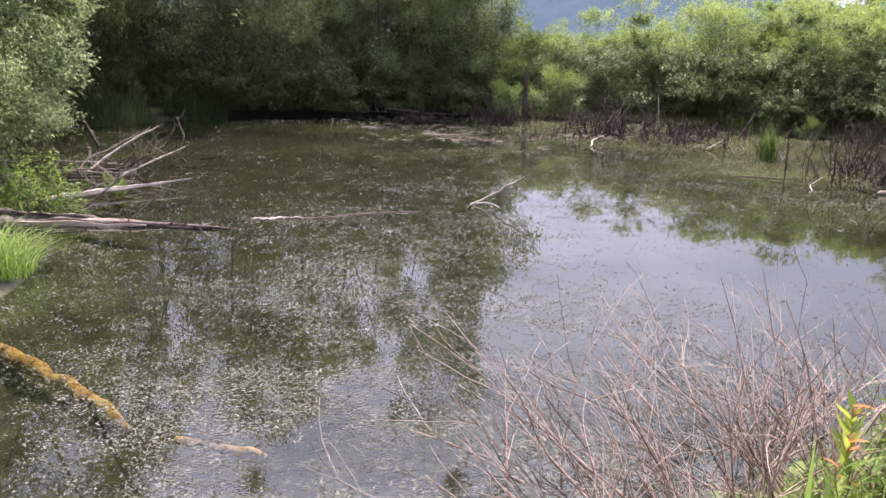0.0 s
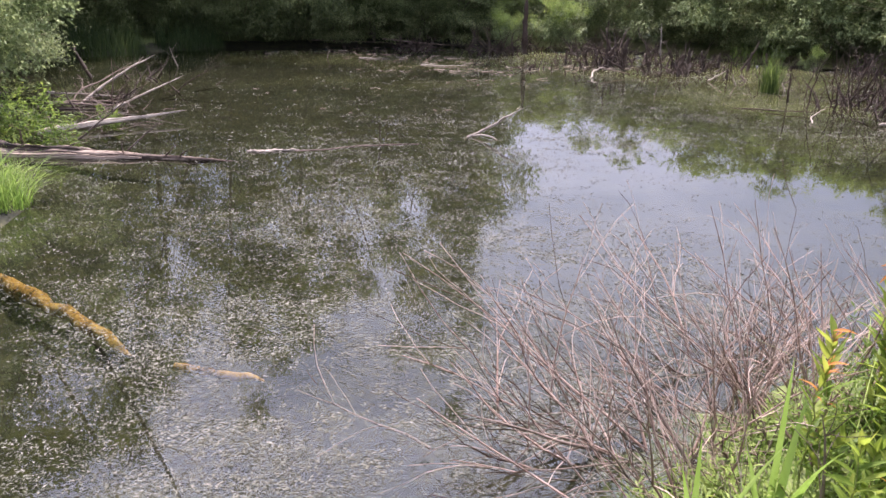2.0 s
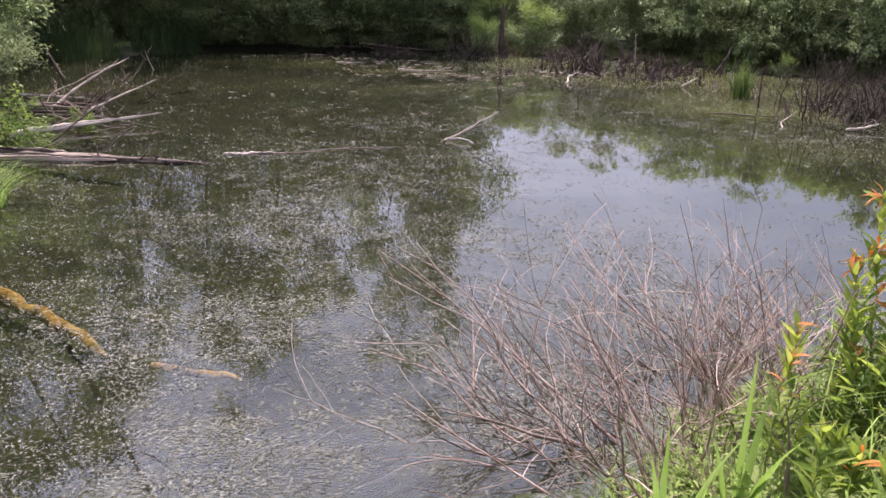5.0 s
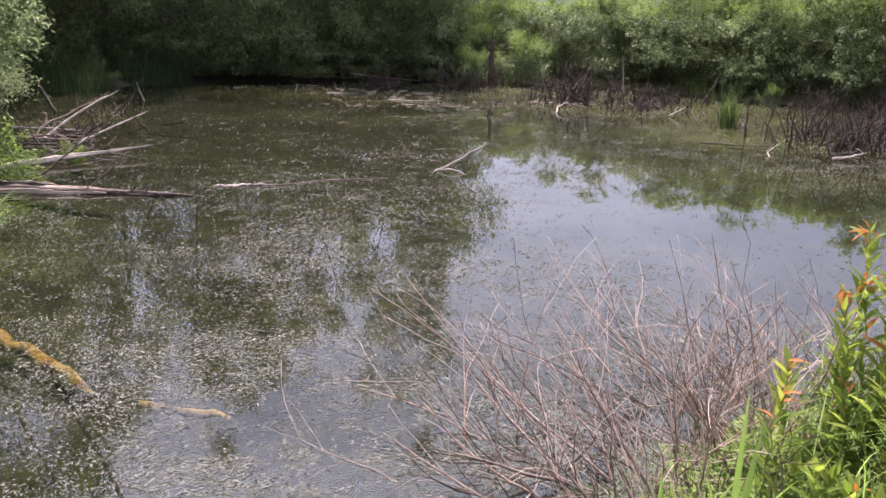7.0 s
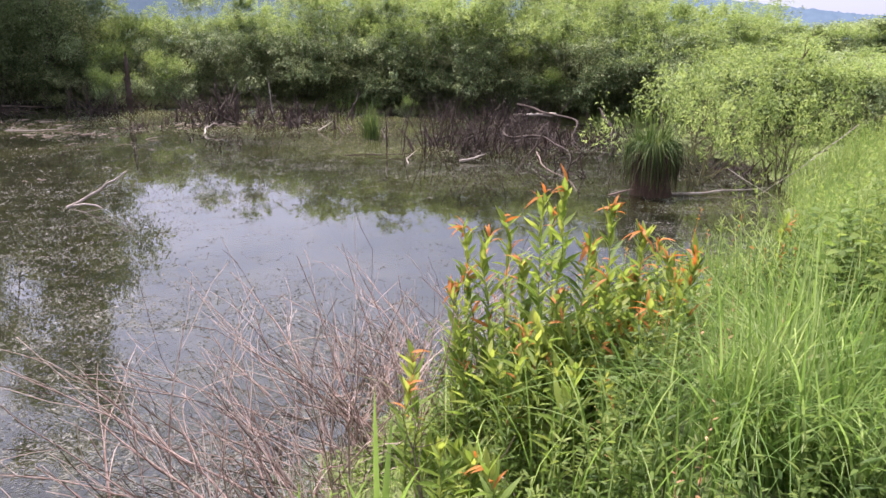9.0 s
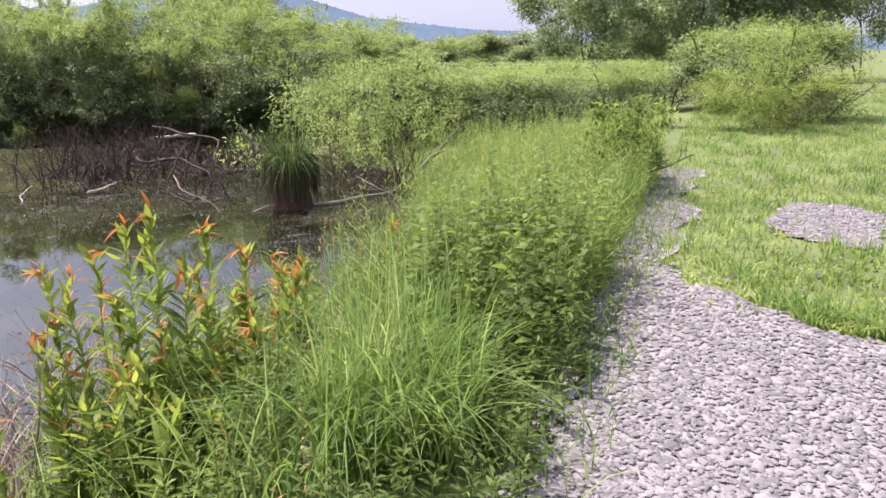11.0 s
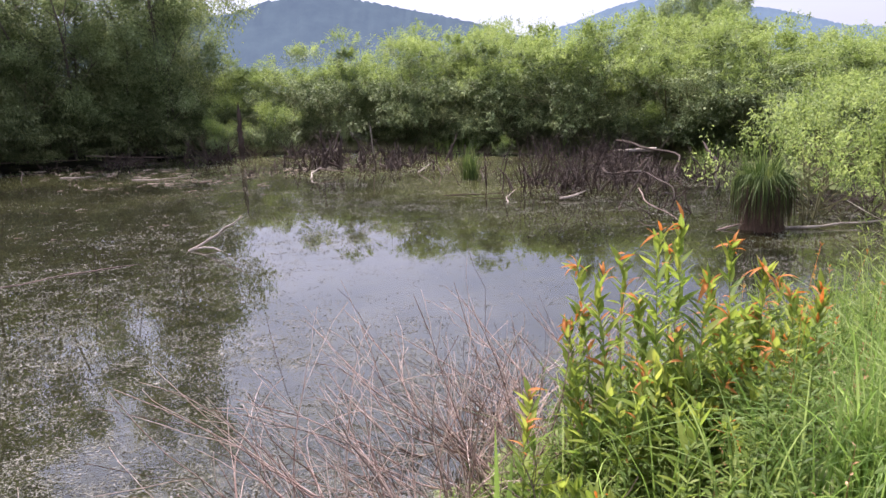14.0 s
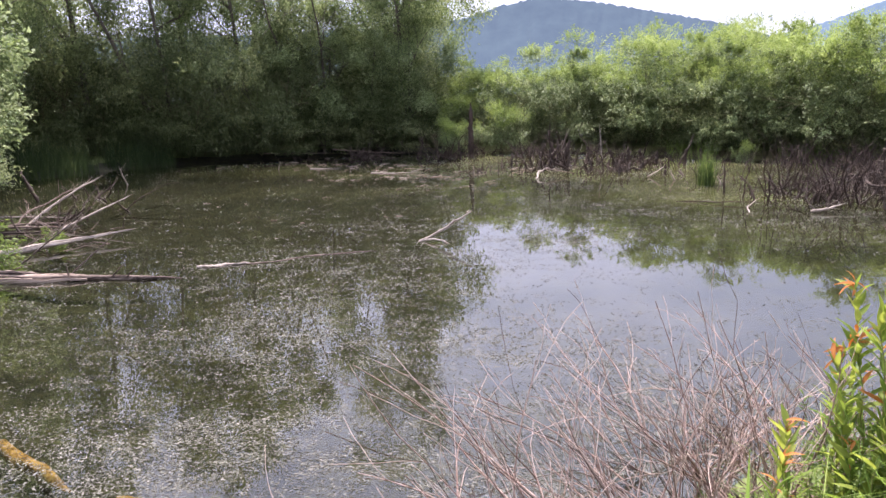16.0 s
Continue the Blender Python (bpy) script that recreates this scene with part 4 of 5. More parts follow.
for k, (a, b, r0, mat) in enumerate([((-6.9, 14.2, 0.0), (-5.9, 15.6, 0.8), 0.035, MAT_PALE), ((-6.0, 13.4, 0.0), (-5.0, 14.6, 0.5), 0.028, MAT_PALE), ((-7.4, 13.9, 0.06), (-5.6, 13.6, 0.06), 0.035, MAT_DEAD), ((-7.2, 13.2, 0.05), (-5.8, 13.3, 0.04), 0.03, MAT_DARKDEAD),
                                     ((-5.3, 10.6, 0.0), (-4.6, 11.5, 0.7), 0.014, MAT_DARKDEAD), ((-4.3, 9.9, 0.0), (-3.8, 10.6, 0.5), 0.012, MAT_DARKDEAD)]):
    log_thing("fallen_branch", "straight bleached branch rising from the water" if mat is MAT_PALE else "bare branch lying among the logs", a, b, r0, r0 * 0.35, mat, 280 + k, "branch", 0.025, 6, 4)["group"] = FALLEN
rg = np.random.default_rng(230)
for k in range(20):
    x, y = (rg.uniform(4.2, 8.6), rg.uniform(19.8, 22.5)) if k < 12 else (rg.uniform(6.6, 11.5), rg.uniform(11.0, 16.5))
    h = rg.uniform(0.3, 0.95)
    log_thing("dead_sapling", "thin dark dead stem rising from the shallow water", (x, y, -0.15), (x + rg.normal(0, 0.28) * h, y + rg.normal(0, 0.2) * h, h), rg.uniform(0.02, 0.05), 0.012, MAT_DARKDEAD, 300 + k, "dead tree", 0.1, 5, int(rg.integers(0, 3)))["group"] = "dead stems in the shallows"
STUMPS = "stumps in the shallows"
for k, (x, y, h, r) in enumerate([(2.85, 26.0, 1.9, 0.11), (5.2, 21.5, 0.8, 0.08), (4.7, 21.3, 0.6, 0.07), (6.4, 20.1, 0.5, 0.07), (6.9, 21.0, 0.55, 0.06), (7.5, 21.7, 0.45, 0.07), (7.9, 21.5, 0.4, 0.06), (5.6, 20.2, 0.35, 0.05), (7.1, 18.6, 0.3, 0.05), (3.7, 22.4, 0.4, 0.04), (9.1, 21.0, 0.45, 0.05), (8.4, 20.6, 0.5, 0.05)]):
    log_thing("stump", "dark broken tree stump standing in the pond", (x, y, -0.1), (x + 0.1 * math.sin(k * 2.4) * h, y, h), r, r * 0.6, MAT_DARKDEAD, 240 + k, "stump", 0.1, 8, 4 if h > 1 else 1)["group"] = STUMPS

# the dry twig shrub at the near shore
for k, (x, y, c, ln) in enumerate([(1.9, 3.4, 52, (-0.4, 0.15)), (1.3, 3.05, 46, (-0.55, 0.2)), (2.5, 3.9, 26, (-0.25, 0.3))]):
    dead_clump("dead_shrub", "dry leafless pinkish-brown twig shrub at the water's edge", x, y, 1.3 - 0.1 * k, 0.7, c, MAT_TWIG, 97 + k, ln, 0.008, "dry twig shrubs", spray=0.28, twigs=4, wob=0.09)

for k, (x, y, h, c, ln, mat, th) in enumerate([(0.95, 2.75, 1.1, 26, (-1.0, 0.25), MAT_TWIG, 0.008), (1.5, 3.2, 1.2, 16, (-0.7, 0.1), MAT_DEAD, 0.012), (2.2, 3.6, 1.1, 14, (-0.3, 0.2), MAT_DEAD, 0.011)]):
    dead_clump("dead_shrub", "low sprawling dry shrub reaching over the water" if mat is MAT_TWIG else "dark brown bare shrub stems at the water's edge", x, y, h, 0.6, c, mat, 105 + k, ln, th, "dry twig shrubs", flat=0.35, spray=0.4, twigs=6, wob=0.1)

# dry stalks and litter drifted together in the shallows
rg = np.random.default_rng(260)
runs = []
for x, y, r, n in ((-3.2, 25.8, 1.3, 40), (-1.6, 24.4, 1.4, 40), (-0.6, 22.6, 1.2, 40), (-0.3, 20.7, 1.1, 36), (0.9, 19.9, 1.1, 40), (2.0, 17.6, 0.8, 20), (3.1, 20.8, 0.9, 40), (4.4, 21.2, 0.8, 40), (-1.6, 13.8, 1.0, 6), (-2.9, 16.5, 1.2, 6)):
    for _ in range(n):
        a, le = rg.normal(0.1, 0.7), 0.06 + 0.36 * rg.random() ** 2
        p = np.array([x + rg.normal(0, r), y + rg.normal(0, 0.55 * r), rg.uniform(0.0, 0.012)])
        w = np.array([math.cos(a), math.sin(a), rg.normal(0, 0.05)]) * le
        runs.append((np.array([p, p + w * 0.5 + rg.normal(0, 0.01, 3), p + w]), np.array([0.006, 0.006, 0.003]) * rg.uniform(0.6, 1.6)))
tagged(part("reed_litter", mesh_np("reed_litter", *tubes(runs, 4), MAT_SCUM)), "drifted dry pale stalks and litter on the shallow water", "litter", kind="stuff")

# ---- floating leaves ----
def patches(x, y, size, seed):
    """Uneven patches of about that size, -1 to 1."""
    rg = np.random.default_rng(seed)
    v = 0 * x
    for _ in range(9):
        a, f = rg.uniform(0, np.pi), rg.uniform(0.6, 1.7) * 2 * np.pi / size
        v += np.sin(f * (x * np.cos(a) * 0.7 + y * np.sin(a)) + rg.uniform(0, 6.28) + 1.3 * np.sin(0.6 * f * (y * np.cos(a) - x * np.sin(a))))
    return v / 3.2


# tangles of small flecks, larger and looser away from the path, with an open stretch of clearer water
rng = np.random.default_rng(7)
N, K = 140000, 8
cy = 1.6 + 27.5 * rng.random(N) ** 1.75
cx = rng.uniform(-0.62, 1.15, N) * (cy + 1.5)
nz = 0.6 * patches(cx, cy, 2.6, 1) + 0.6 * patches(cx, cy, 0.8, 2) + 0.4 * patches(cx, cy, 0.3, 3)
clear = np.exp(-(((cx - 4.4) / 3.8) ** 2 + ((cy - 7.9) / 3.0) ** 2) ** 2)
keep = (shore_distance(cx, cy) < -0.05) & (rng.random(N) < np.clip(0.5 + 0.66 * nz, 0.2, 1) * (1 - 0.93 * clear) * np.clip(1.25 - 0.06 * np.maximum(cx, 0), 0.4, 1) * np.clip(1.8 - 0.09 * cy, 0.6, 1.2) * np.clip((cy - 1.0) / 3.0, 0.3, 1) * np.clip(1.15 + 0.25 * cx, 0.3, 1) * np.clip(1.0 - 0.05 * np.maximum(cy - 8, 0) * (cx < 1), 0.55, 1) * (1 + 0.6 * np.exp(-((cx - 0.2) / 1.3) ** 2 - ((cy - 3.9) / 1.4) ** 2)))
cx, cy = cx[keep], cy[keep]
grow = np.repeat(np.clip(0.68 + 0.05 * cy, 0.78, 1.15), K)
n = len(grow)
fx = np.repeat(cx, K) + rng.normal(0, 0.06, n) * grow
fy = np.repeat(cy, K) + rng.normal(0, 0.04, n) * grow
ang = rng.normal(0, 0.9, n) + np.pi * rng.integers(0, 2, n) + np.repeat(rng.normal(0, 0.5, len(cx)), K)
FV, FF = leaf_quads(rng, np.stack([fx, fy, np.full(n, 0.004)], 1), np.stack([np.cos(ang), np.sin(ang), rng.normal(0, 0.12, n)], 1), rng.uniform(0.010, 0.036, n) * grow, rng.uniform(0.0035, 0.0105, n) * grow, 0.1, 0.06)
FV = FV.reshape(-1, 4, 3)
FV[..., 2] = np.maximum(0.001, 0.003 + (FV[..., 2] - 0.004) * 0.6)
tagged(part("floating_leaves", mesh_np("floating_leaves", FV.reshape(-1, 3), FF, MAT_FLOAT)), "scattered floating pondweed leaves and flecks on the water", "water plants", kind="stuff")


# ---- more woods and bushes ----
# undergrowth, its leaves coloured dark for the shade at the foot of trees
under = make_tree("bush", "leafy undergrowth at the foot of the trees, shade in its colour", "undergrowth below the trees", 3.2, 1.7, 360, 36, 0.10, 34, MAT_UNDER_SHADED, -0.08, 4, 0.45, 0.8, 0.22, "bush")
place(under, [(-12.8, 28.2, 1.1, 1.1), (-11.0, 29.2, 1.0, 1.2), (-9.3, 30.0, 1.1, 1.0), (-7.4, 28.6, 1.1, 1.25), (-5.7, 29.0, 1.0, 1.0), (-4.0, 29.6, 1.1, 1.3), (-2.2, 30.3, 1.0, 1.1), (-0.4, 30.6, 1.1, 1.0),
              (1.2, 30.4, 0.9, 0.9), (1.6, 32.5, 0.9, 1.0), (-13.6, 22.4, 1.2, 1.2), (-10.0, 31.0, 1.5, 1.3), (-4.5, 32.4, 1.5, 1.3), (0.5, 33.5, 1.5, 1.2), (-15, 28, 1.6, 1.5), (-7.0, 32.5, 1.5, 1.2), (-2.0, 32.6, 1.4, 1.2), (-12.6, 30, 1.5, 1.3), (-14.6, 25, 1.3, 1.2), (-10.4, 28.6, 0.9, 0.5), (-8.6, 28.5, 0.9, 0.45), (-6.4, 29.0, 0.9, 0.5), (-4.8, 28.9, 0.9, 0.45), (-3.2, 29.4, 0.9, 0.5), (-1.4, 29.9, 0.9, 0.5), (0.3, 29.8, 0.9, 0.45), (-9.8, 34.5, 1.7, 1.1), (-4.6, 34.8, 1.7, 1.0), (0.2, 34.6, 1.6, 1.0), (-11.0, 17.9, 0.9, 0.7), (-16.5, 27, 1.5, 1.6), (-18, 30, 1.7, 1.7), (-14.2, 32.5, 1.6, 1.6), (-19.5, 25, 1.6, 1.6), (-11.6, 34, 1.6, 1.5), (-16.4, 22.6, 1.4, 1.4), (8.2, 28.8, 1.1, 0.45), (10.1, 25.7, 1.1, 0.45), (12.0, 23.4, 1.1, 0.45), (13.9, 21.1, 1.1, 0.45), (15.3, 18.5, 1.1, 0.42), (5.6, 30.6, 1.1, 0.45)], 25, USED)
young = make_tree("bush", "small bright green bush at the water's edge", SHRUB, 1.7, 0.95, 360, 34, 0.06, 35, MAT_BUSH, 0.08, 5, 0.7, 0.8, 0.11, "bush", tips_mat=MAT_FRESH)
place(young, [(3.9, 27.4, 1.0, 1.15), (2.0, 26.8, 0.7, 0.75), (13.4, 17.4, 0.75, 0.72), (10.3, 20.9, 0.3, 0.4), (12.1, 21.3, 0.35, 0.4)], 44, USED)
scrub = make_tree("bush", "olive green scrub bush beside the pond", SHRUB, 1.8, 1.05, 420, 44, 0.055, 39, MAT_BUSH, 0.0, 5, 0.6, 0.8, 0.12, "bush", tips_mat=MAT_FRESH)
place(scrub, [(2.5, 30.2, 1.4, 1.2), (13.8, 11.0, 1.0, 0.85), (14.8, 11.6, 1.2, 0.95), (15.0, 8.9, 1.1, 0.8), (17.3, 8.8, 1.3, 0.8), (18.6, 11.6, 1.5, 0.8), (21, 10.2, 1.7, 0.72), (24, 13, 1.9, 0.85),
              (20.2, 3.5, 1.2, 1.1), (24, 5.2, 1.5, 1.15), (27, 10.6, 1.9, 0.72), (30, 14, 2.3, 0.85), (17.0, 6.2, 0.8, 0.7), (22, 7.4, 1.2, 0.75)], 50, USED)
airy = make_tree("bush", "sparse airy willow bush with thin pale green leaves", SHRUB, 1.9, 1.2, 95, 36, 0.085, 36, MAT_FRESH, 0.42, 5, 0.8, 0.8, 0.13, "bush")
place(airy, [(9.5, 8.6, 0.8, 1.0), (10.8, 7.9, 0.8, 0.92), (11.8, 10.4, 1.0, 0.95)], 45, USED)
low_bush = make_tree("bush", "small leafy green bush growing among the floating logs", "", 1.0, 0.7, 75, 24, 0.085, 40, MAT_HERB, 0.08, 4, 0.5, 0.8, 0.09, "bush")
place(low_bush, [(-6.5, 10.9, 1.0, 0.85), (-5.95, 10.5, 0.75, 0.7), (-5.5, 12.1, 0.4, 0.55)], 52, USED)
far = make_tree("tree", "grey-green broad tree beyond the meadow", "trees beyond the meadow", 7.5, 3.6, 700, 52, 0.16, 37, MAT_SILVER, 0.04, 2, 0.4, 0.8, 0.33)
place(far, [(41.2, 18.4, 0.95, 1.1), (43, 12.6, 1.1, 1.15), (45, 9, 0.85, 0.95), (47, 5.0, 0.9, 0.95), (48, 16, 0.9, 1.0), (34.9, 46.4, 0.6, 0.84), (36.7, 44.9, 0.72, 1.04), (38.9, 43.2, 0.7, 0.98)], 46, USED)
line = make_tree("tree", "distant dark tree across the valley", "distant tree line", 8.5, 5.0, 160, 36, 0.45, 38, MAT_TREE, 0.02, 1, 0.4, 0.8, 0.8)
rg = np.random.default_rng(47)
place(line, [(150 * math.sin(radians(a)) * q, 150 * math.cos(radians(a)) * q, 1.1 * w, 0.72 * w) for a, q, w in zip(np.linspace(38, 74, 26), rg.uniform(0.85, 1.2, 26), rg.uniform(0.7, 1.15, 26))], 48, USED)


# ---- bank plants ----
def lance(rng, base, way, length, width, droop=0.25, steps=4, broad=0.8):
    """Pointed leaves, arched along their length."""
    n = len(base)
    way = unit(way)
    flat = unit(np.cross(way, np.array([0, 0, 1.0])) + rng.normal(0, 0.35, (n, 3)))
    s = np.linspace(0, 1, steps)[None, :, None]
    L, W = np.broadcast_to(length, n)[:, None, None], np.broadcast_to(width, n)[:, None, None]
    mid = base[:, None] + way[:, None] * L * s - np.array([0, 0, 1.0]) * L * droop * s**2
    half = flat[:, None] * W * 0.5 * (np.sin(np.pi * np.clip(s, 0.02, 0.985) ** broad))
    V = np.stack([mid - half, mid + half], 2).reshape(n, steps * 2, 3)
    k = np.arange(steps - 1) * 2
    f = np.stack([k, k + 1, k + 3, k + 2], 1)
    return V.reshape(-1, 3), (f[None] + (np.arange(n) * steps * 2)[:, None, None]).reshape(-1, 4)


def stem_leaves(rng, spots, heights, per, length, width, lean=0.18, droop=0.3, up=0.5, first=0.15, steps=4, thick=0.0025, broad=0.8):
    """Leafy stems: a thin stem each and leaves set round it. Returns stems, leaves and the tips."""
    n = len(spots)
    a = rng.uniform(0, 2 * np.pi, n)
    tilt = np.stack([np.cos(a), np.sin(a), np.zeros(n)], 1) * rng.uniform(0, lean, n)[:, None]
    H = heights[:, None]
    runs = []
    for i in range(n):
        s = np.linspace(0, 1, 4)[:, None]
        runs.append((spots[i] + (np.array([0, 0, 1.0]) * s + tilt[i] * s**1.5) * heights[i], np.linspace(thick, thick * 0.4, 4)))
    s = np.tile(np.linspace(first, 1.0, per), (n, 1)) + rng.normal(0, 0.02, (n, per))
    s = np.clip(s, 0.05, 1)[..., None]
    base = spots[:, None] + (np.array([0, 0, 1.0]) * s + tilt[:, None] * s**1.5) * H[:, None]
    turn = np.arange(per)[None] * 2.4 + rng.uniform(0, 6.28, (n, 1)) + rng.normal(0, 0.3, (n, per))
    way = np.stack([np.cos(turn), np.sin(turn), up + 0.5 * s[..., 0] ** 3 + rng.normal(0, 0.15, (n, per))], -1)
    size = (1.0 - 0.45 * s[..., 0] ** 2) * rng.uniform(0.75, 1.2, (n, per))
    lv = lance(rng, base.reshape(-1, 3), way.reshape(-1, 3), (length * size).ravel(), (width * size).ravel(), droop, steps, broad)
    return tubes(runs, 3), lv, spots + (np.array([0, 0, 1.0]) + tilt) * H


def bank_spots(rng, n, x0, x1, s0, s1):
    """Spots on the bank; s is the share of the way from path to water."""
    x = rng.uniform(x0, x1, n)
    near = 0.27 * x + 0.12
    shore = np.interp(x, [0, 0.7, 1.6, 2.6, 4, 6, 7.8, 9.3, 10.8, 12.2, 16], [2.3, 2.6, 3.3, 3.75, 4.2, 4.7, 5.2, 6.2, 7.6, 9.6, 11])
    y = near + (shore - near) * rng.uniform(s0, s1, n)
    return np.stack([x, y, ground_z(x, y) - 0.02], 1)


rng = np.random.default_rng(70)


def leaf_shape(length, width, droop, cup, mat):
    """One pointed leaf along +x: folded at its midrib, drooping to the tip."""
    n = 7
    s = np.linspace(0, 1, n)
    half = width * 0.5 * np.sin(np.pi * np.clip(s, 0.03, 0.99) ** 0.75)
    V = np.zeros((n, 3, 3))
    V[:, :, 0] = (length * s * (1 - 0.12 * droop * s))[:, None]
    V[:, 0, 1], V[:, 2, 1] = half, -half
    V[:, :, 2] = (-droop * length * s**2.2)[:, None]
    V[:, [0, 2], 2] += (cup * half)[:, None]
    i = np.arange(n - 1)[:, None] * 3
    return mesh_np("leaf", V.reshape(-1, 3), np.concatenate([np.concatenate([i, i + 1, i + 4, i + 3], 1), np.concatenate([i + 1, i + 2, i + 5, i + 4], 1)]), mat, True)


HERB_LEAVES = [leaf_shape(rng.uniform(0.10, 0.145), rng.uniform(0.019, 0.028), rng.uniform(0.05, 0.4), rng.uniform(0.15, 0.6), MAT_LANCE) for _ in range(8)]
TOP_LEAVES = [leaf_shape(rng.uniform(0.08, 0.115), rng.uniform(0.022, 0.031), rng.uniform(-0.15, 0.2), rng.uniform(0.3, 0.7), MAT_LANCE_TOP) for _ in range(6)]
TIP_LEAVES = [leaf_shape(rng.uniform(0.05, 0.09), rng.uniform(0.011, 0.019), rng.uniform(0.1, 0.7), rng.uniform(0.2, 0.6), MAT_ORANGE) for _ in range(6)]


def set_leaf(shapes, root, at, turn, rise, size, name="leaf", label=""):
    """A leaf at a point of its plant, turned round the stem by turn and lifted by rise (radians)."""
    ob = part(name, shapes[rng.integers(len(shapes))], root, label)
    ob.matrix_basis = Matrix.Translation(at) @ Matrix.Rotation(turn, 4, "Z") @ Matrix.Rotation(-rise, 4, "Y") @ Matrix.Rotation(rng.normal(0, 0.4), 4, "X") @ Matrix.Scale(size, 4)


def loosestrife(x, y, tip, bend, leaves, flame):
    """A leafy stem from the ground at (x, y) to a tip at that height, with a tuft of orange young leaves on top."""
    z = float(ground_z(x, y)) - 0.02
    h = tip - z
    root = tagged(new("loosestrife"), "tall leafy green plant with orange-red tip on the bank" if flame else "leafy green plant stem on the bank without bright tip", "plant", "orange-tipped loosestrife plants")
    root.location = (x, y, z)
    s = np.linspace(0, 1, 9)[:, None]
    sway = rng.normal(0, 0.012, (9, 3)) * s
    line = np.array([0, 0, 1.0]) * h * s + np.array([bend[0], bend[1], 0]) * s**2 + sway * np.array([1, 1, 0])
    part("stem", mesh_np("stem", *tubes([(line, np.linspace(0.0048, 0.0018, 9))], 5), MAT_HERBSTEM, True), root)
    turn = rng.uniform(0, 6.28)
    for q in range(leaves):
        f = 0.22 + 0.76 * (q / leaves) ** 0.9
        at = [float(np.interp(f, s[:, 0], line[:, c])) for c in range(3)]
        turn += 2.4 + rng.normal(0, 0.35)
        top = f > 0.8
        tinted = flame and f > 0.45 and rng.random() < 0.11
        set_leaf(TIP_LEAVES if tinted else TOP_LEAVES if top else HERB_LEAVES, root, at, turn, rng.normal(0.98 if top else 0.72, 0.2), rng.uniform(0.9, 1.3) * (1.0 if top else 1.12 - 0.3 * abs(f - 0.5)))
    lean = rng.uniform(0, 6.28)
    for q in range(flame):
        at = line[-1] - np.array([0, 0, 0.012]) * rng.integers(0, 5)
        set_leaf(TIP_LEAVES, root, at, lean + rng.normal(0, 0.9), rng.choice([0.0, 1.1]) + rng.normal(0, 0.3), rng.uniform(0.8, 1.5), "tip_leaf", "orange-red young leaf")
    return root


# the tall ones at the front, each at its place: x, y, height of the tip, tuft
for x, y, tip, flame in ((2.12, 3.0, 1.33, 7), (2.13, 2.92, 1.1, 8), (2.06, 3.05, 1.03, 5), (2.3, 2.73, 1.2, 5), (2.3, 2.55, 1.56, 3), (2.43, 2.6, 1.58, 7), (2.47, 2.52, 1.33, 5), (2.64, 2.5, 1.5, 8),
                          (2.84, 2.46, 1.34, 7), (2.92, 2.26, 1.2, 6), (2.6, 2.16, 1.1, 6), (2.48, 2.38, 1.2, 4), (2.84, 2.6, 1.12, 6), (4.5, 2.9, 1.1, 5), (4.25, 2.25, 0.92, 5), (1.5, 2.62, 0.73, 5), (3.3, 2.75, 1.06, 6),
                          (3.15, 2.5, 1.18, 5), (2.2, 2.8, 1.3, 4), (2.36, 2.86, 1.38, 2), (2.55, 2.7, 1.42, 3), (2.72, 2.64, 1.25, 4), (1.98, 2.86, 0.98, 3), (1.72, 2.7, 0.8, 3), (3.5, 3.05, 1.1, 4)):
    loosestrife(x - rng.normal(0, 0.03), y - rng.normal(0, 0.03), tip, rng.normal(0, 0.035, 2), int(32 + 18 * (tip > 1.15)), flame)
# stems of middle height that fill the stand
for k in range(30):
    x = rng.uniform(1.95, 3.2)
    loosestrife(x, 2.42 + (x - 1.95) * 0.22 + rng.normal(0, 0.17), rng.uniform(0.78, 1.12), rng.normal(0, 0.06, 2), 30, int(rng.integers(1, 5)) if k % 2 else 0)
# lower leafy stems between them
for k in range(46):
    x = rng.uniform(1.55, 3.3)
    y = 2.36 + (x - 1.6) * 0.32 + rng.normal(0, 0.2)
    loosestrife(x, y, float(ground_z(x, y)) + rng.uniform(0.35, 0.72) * (0.7 if x < 1.9 else 1.0), rng.normal(0, 0.08, 2), 24, int(rng.integers(0, 3)) if k % 3 == 0 else 0)


def herbs(name, label, spots, h0, h1, per, length, width, mat, **kw):
    st, lv, _ = stem_leaves(rng, spots, rng.uniform(h0, h1, len(spots)), per, length, width, **kw)
    return tagged(part(name, mesh_np(name, *join(st, lv), mat)), label, "plants", kind="stuff")


def off(spots, x, y, r):
    """Only the spots farther than r from a place."""
    return spots[np.hypot(spots[:, 0] - x, spots[:, 1] - y) > r]


herbs("bank_herbs", "dense low leafy green herbs on the pond bank", off(off(bank_spots(rng, 600, 1.85, 5.2, 0.06, 0.85), 2.95, 1.58, 0.6), 2.5, 1.25, 0.45), 0.25, 0.74, 36, 0.082, 0.016, MAT_HERB)
herbs("bank_herbs", "thick band of tall light green herbs beside the path", np.concatenate([bank_spots(rng, 720, 4.2, 8.6, 0.03, 0.68), bank_spots(rng, 500, 8.6, 13.5, 0.03, 0.75)]), 0.45, 1.1, 30, 0.10, 0.012, MAT_YOUNG, lean=0.3, up=0.8)
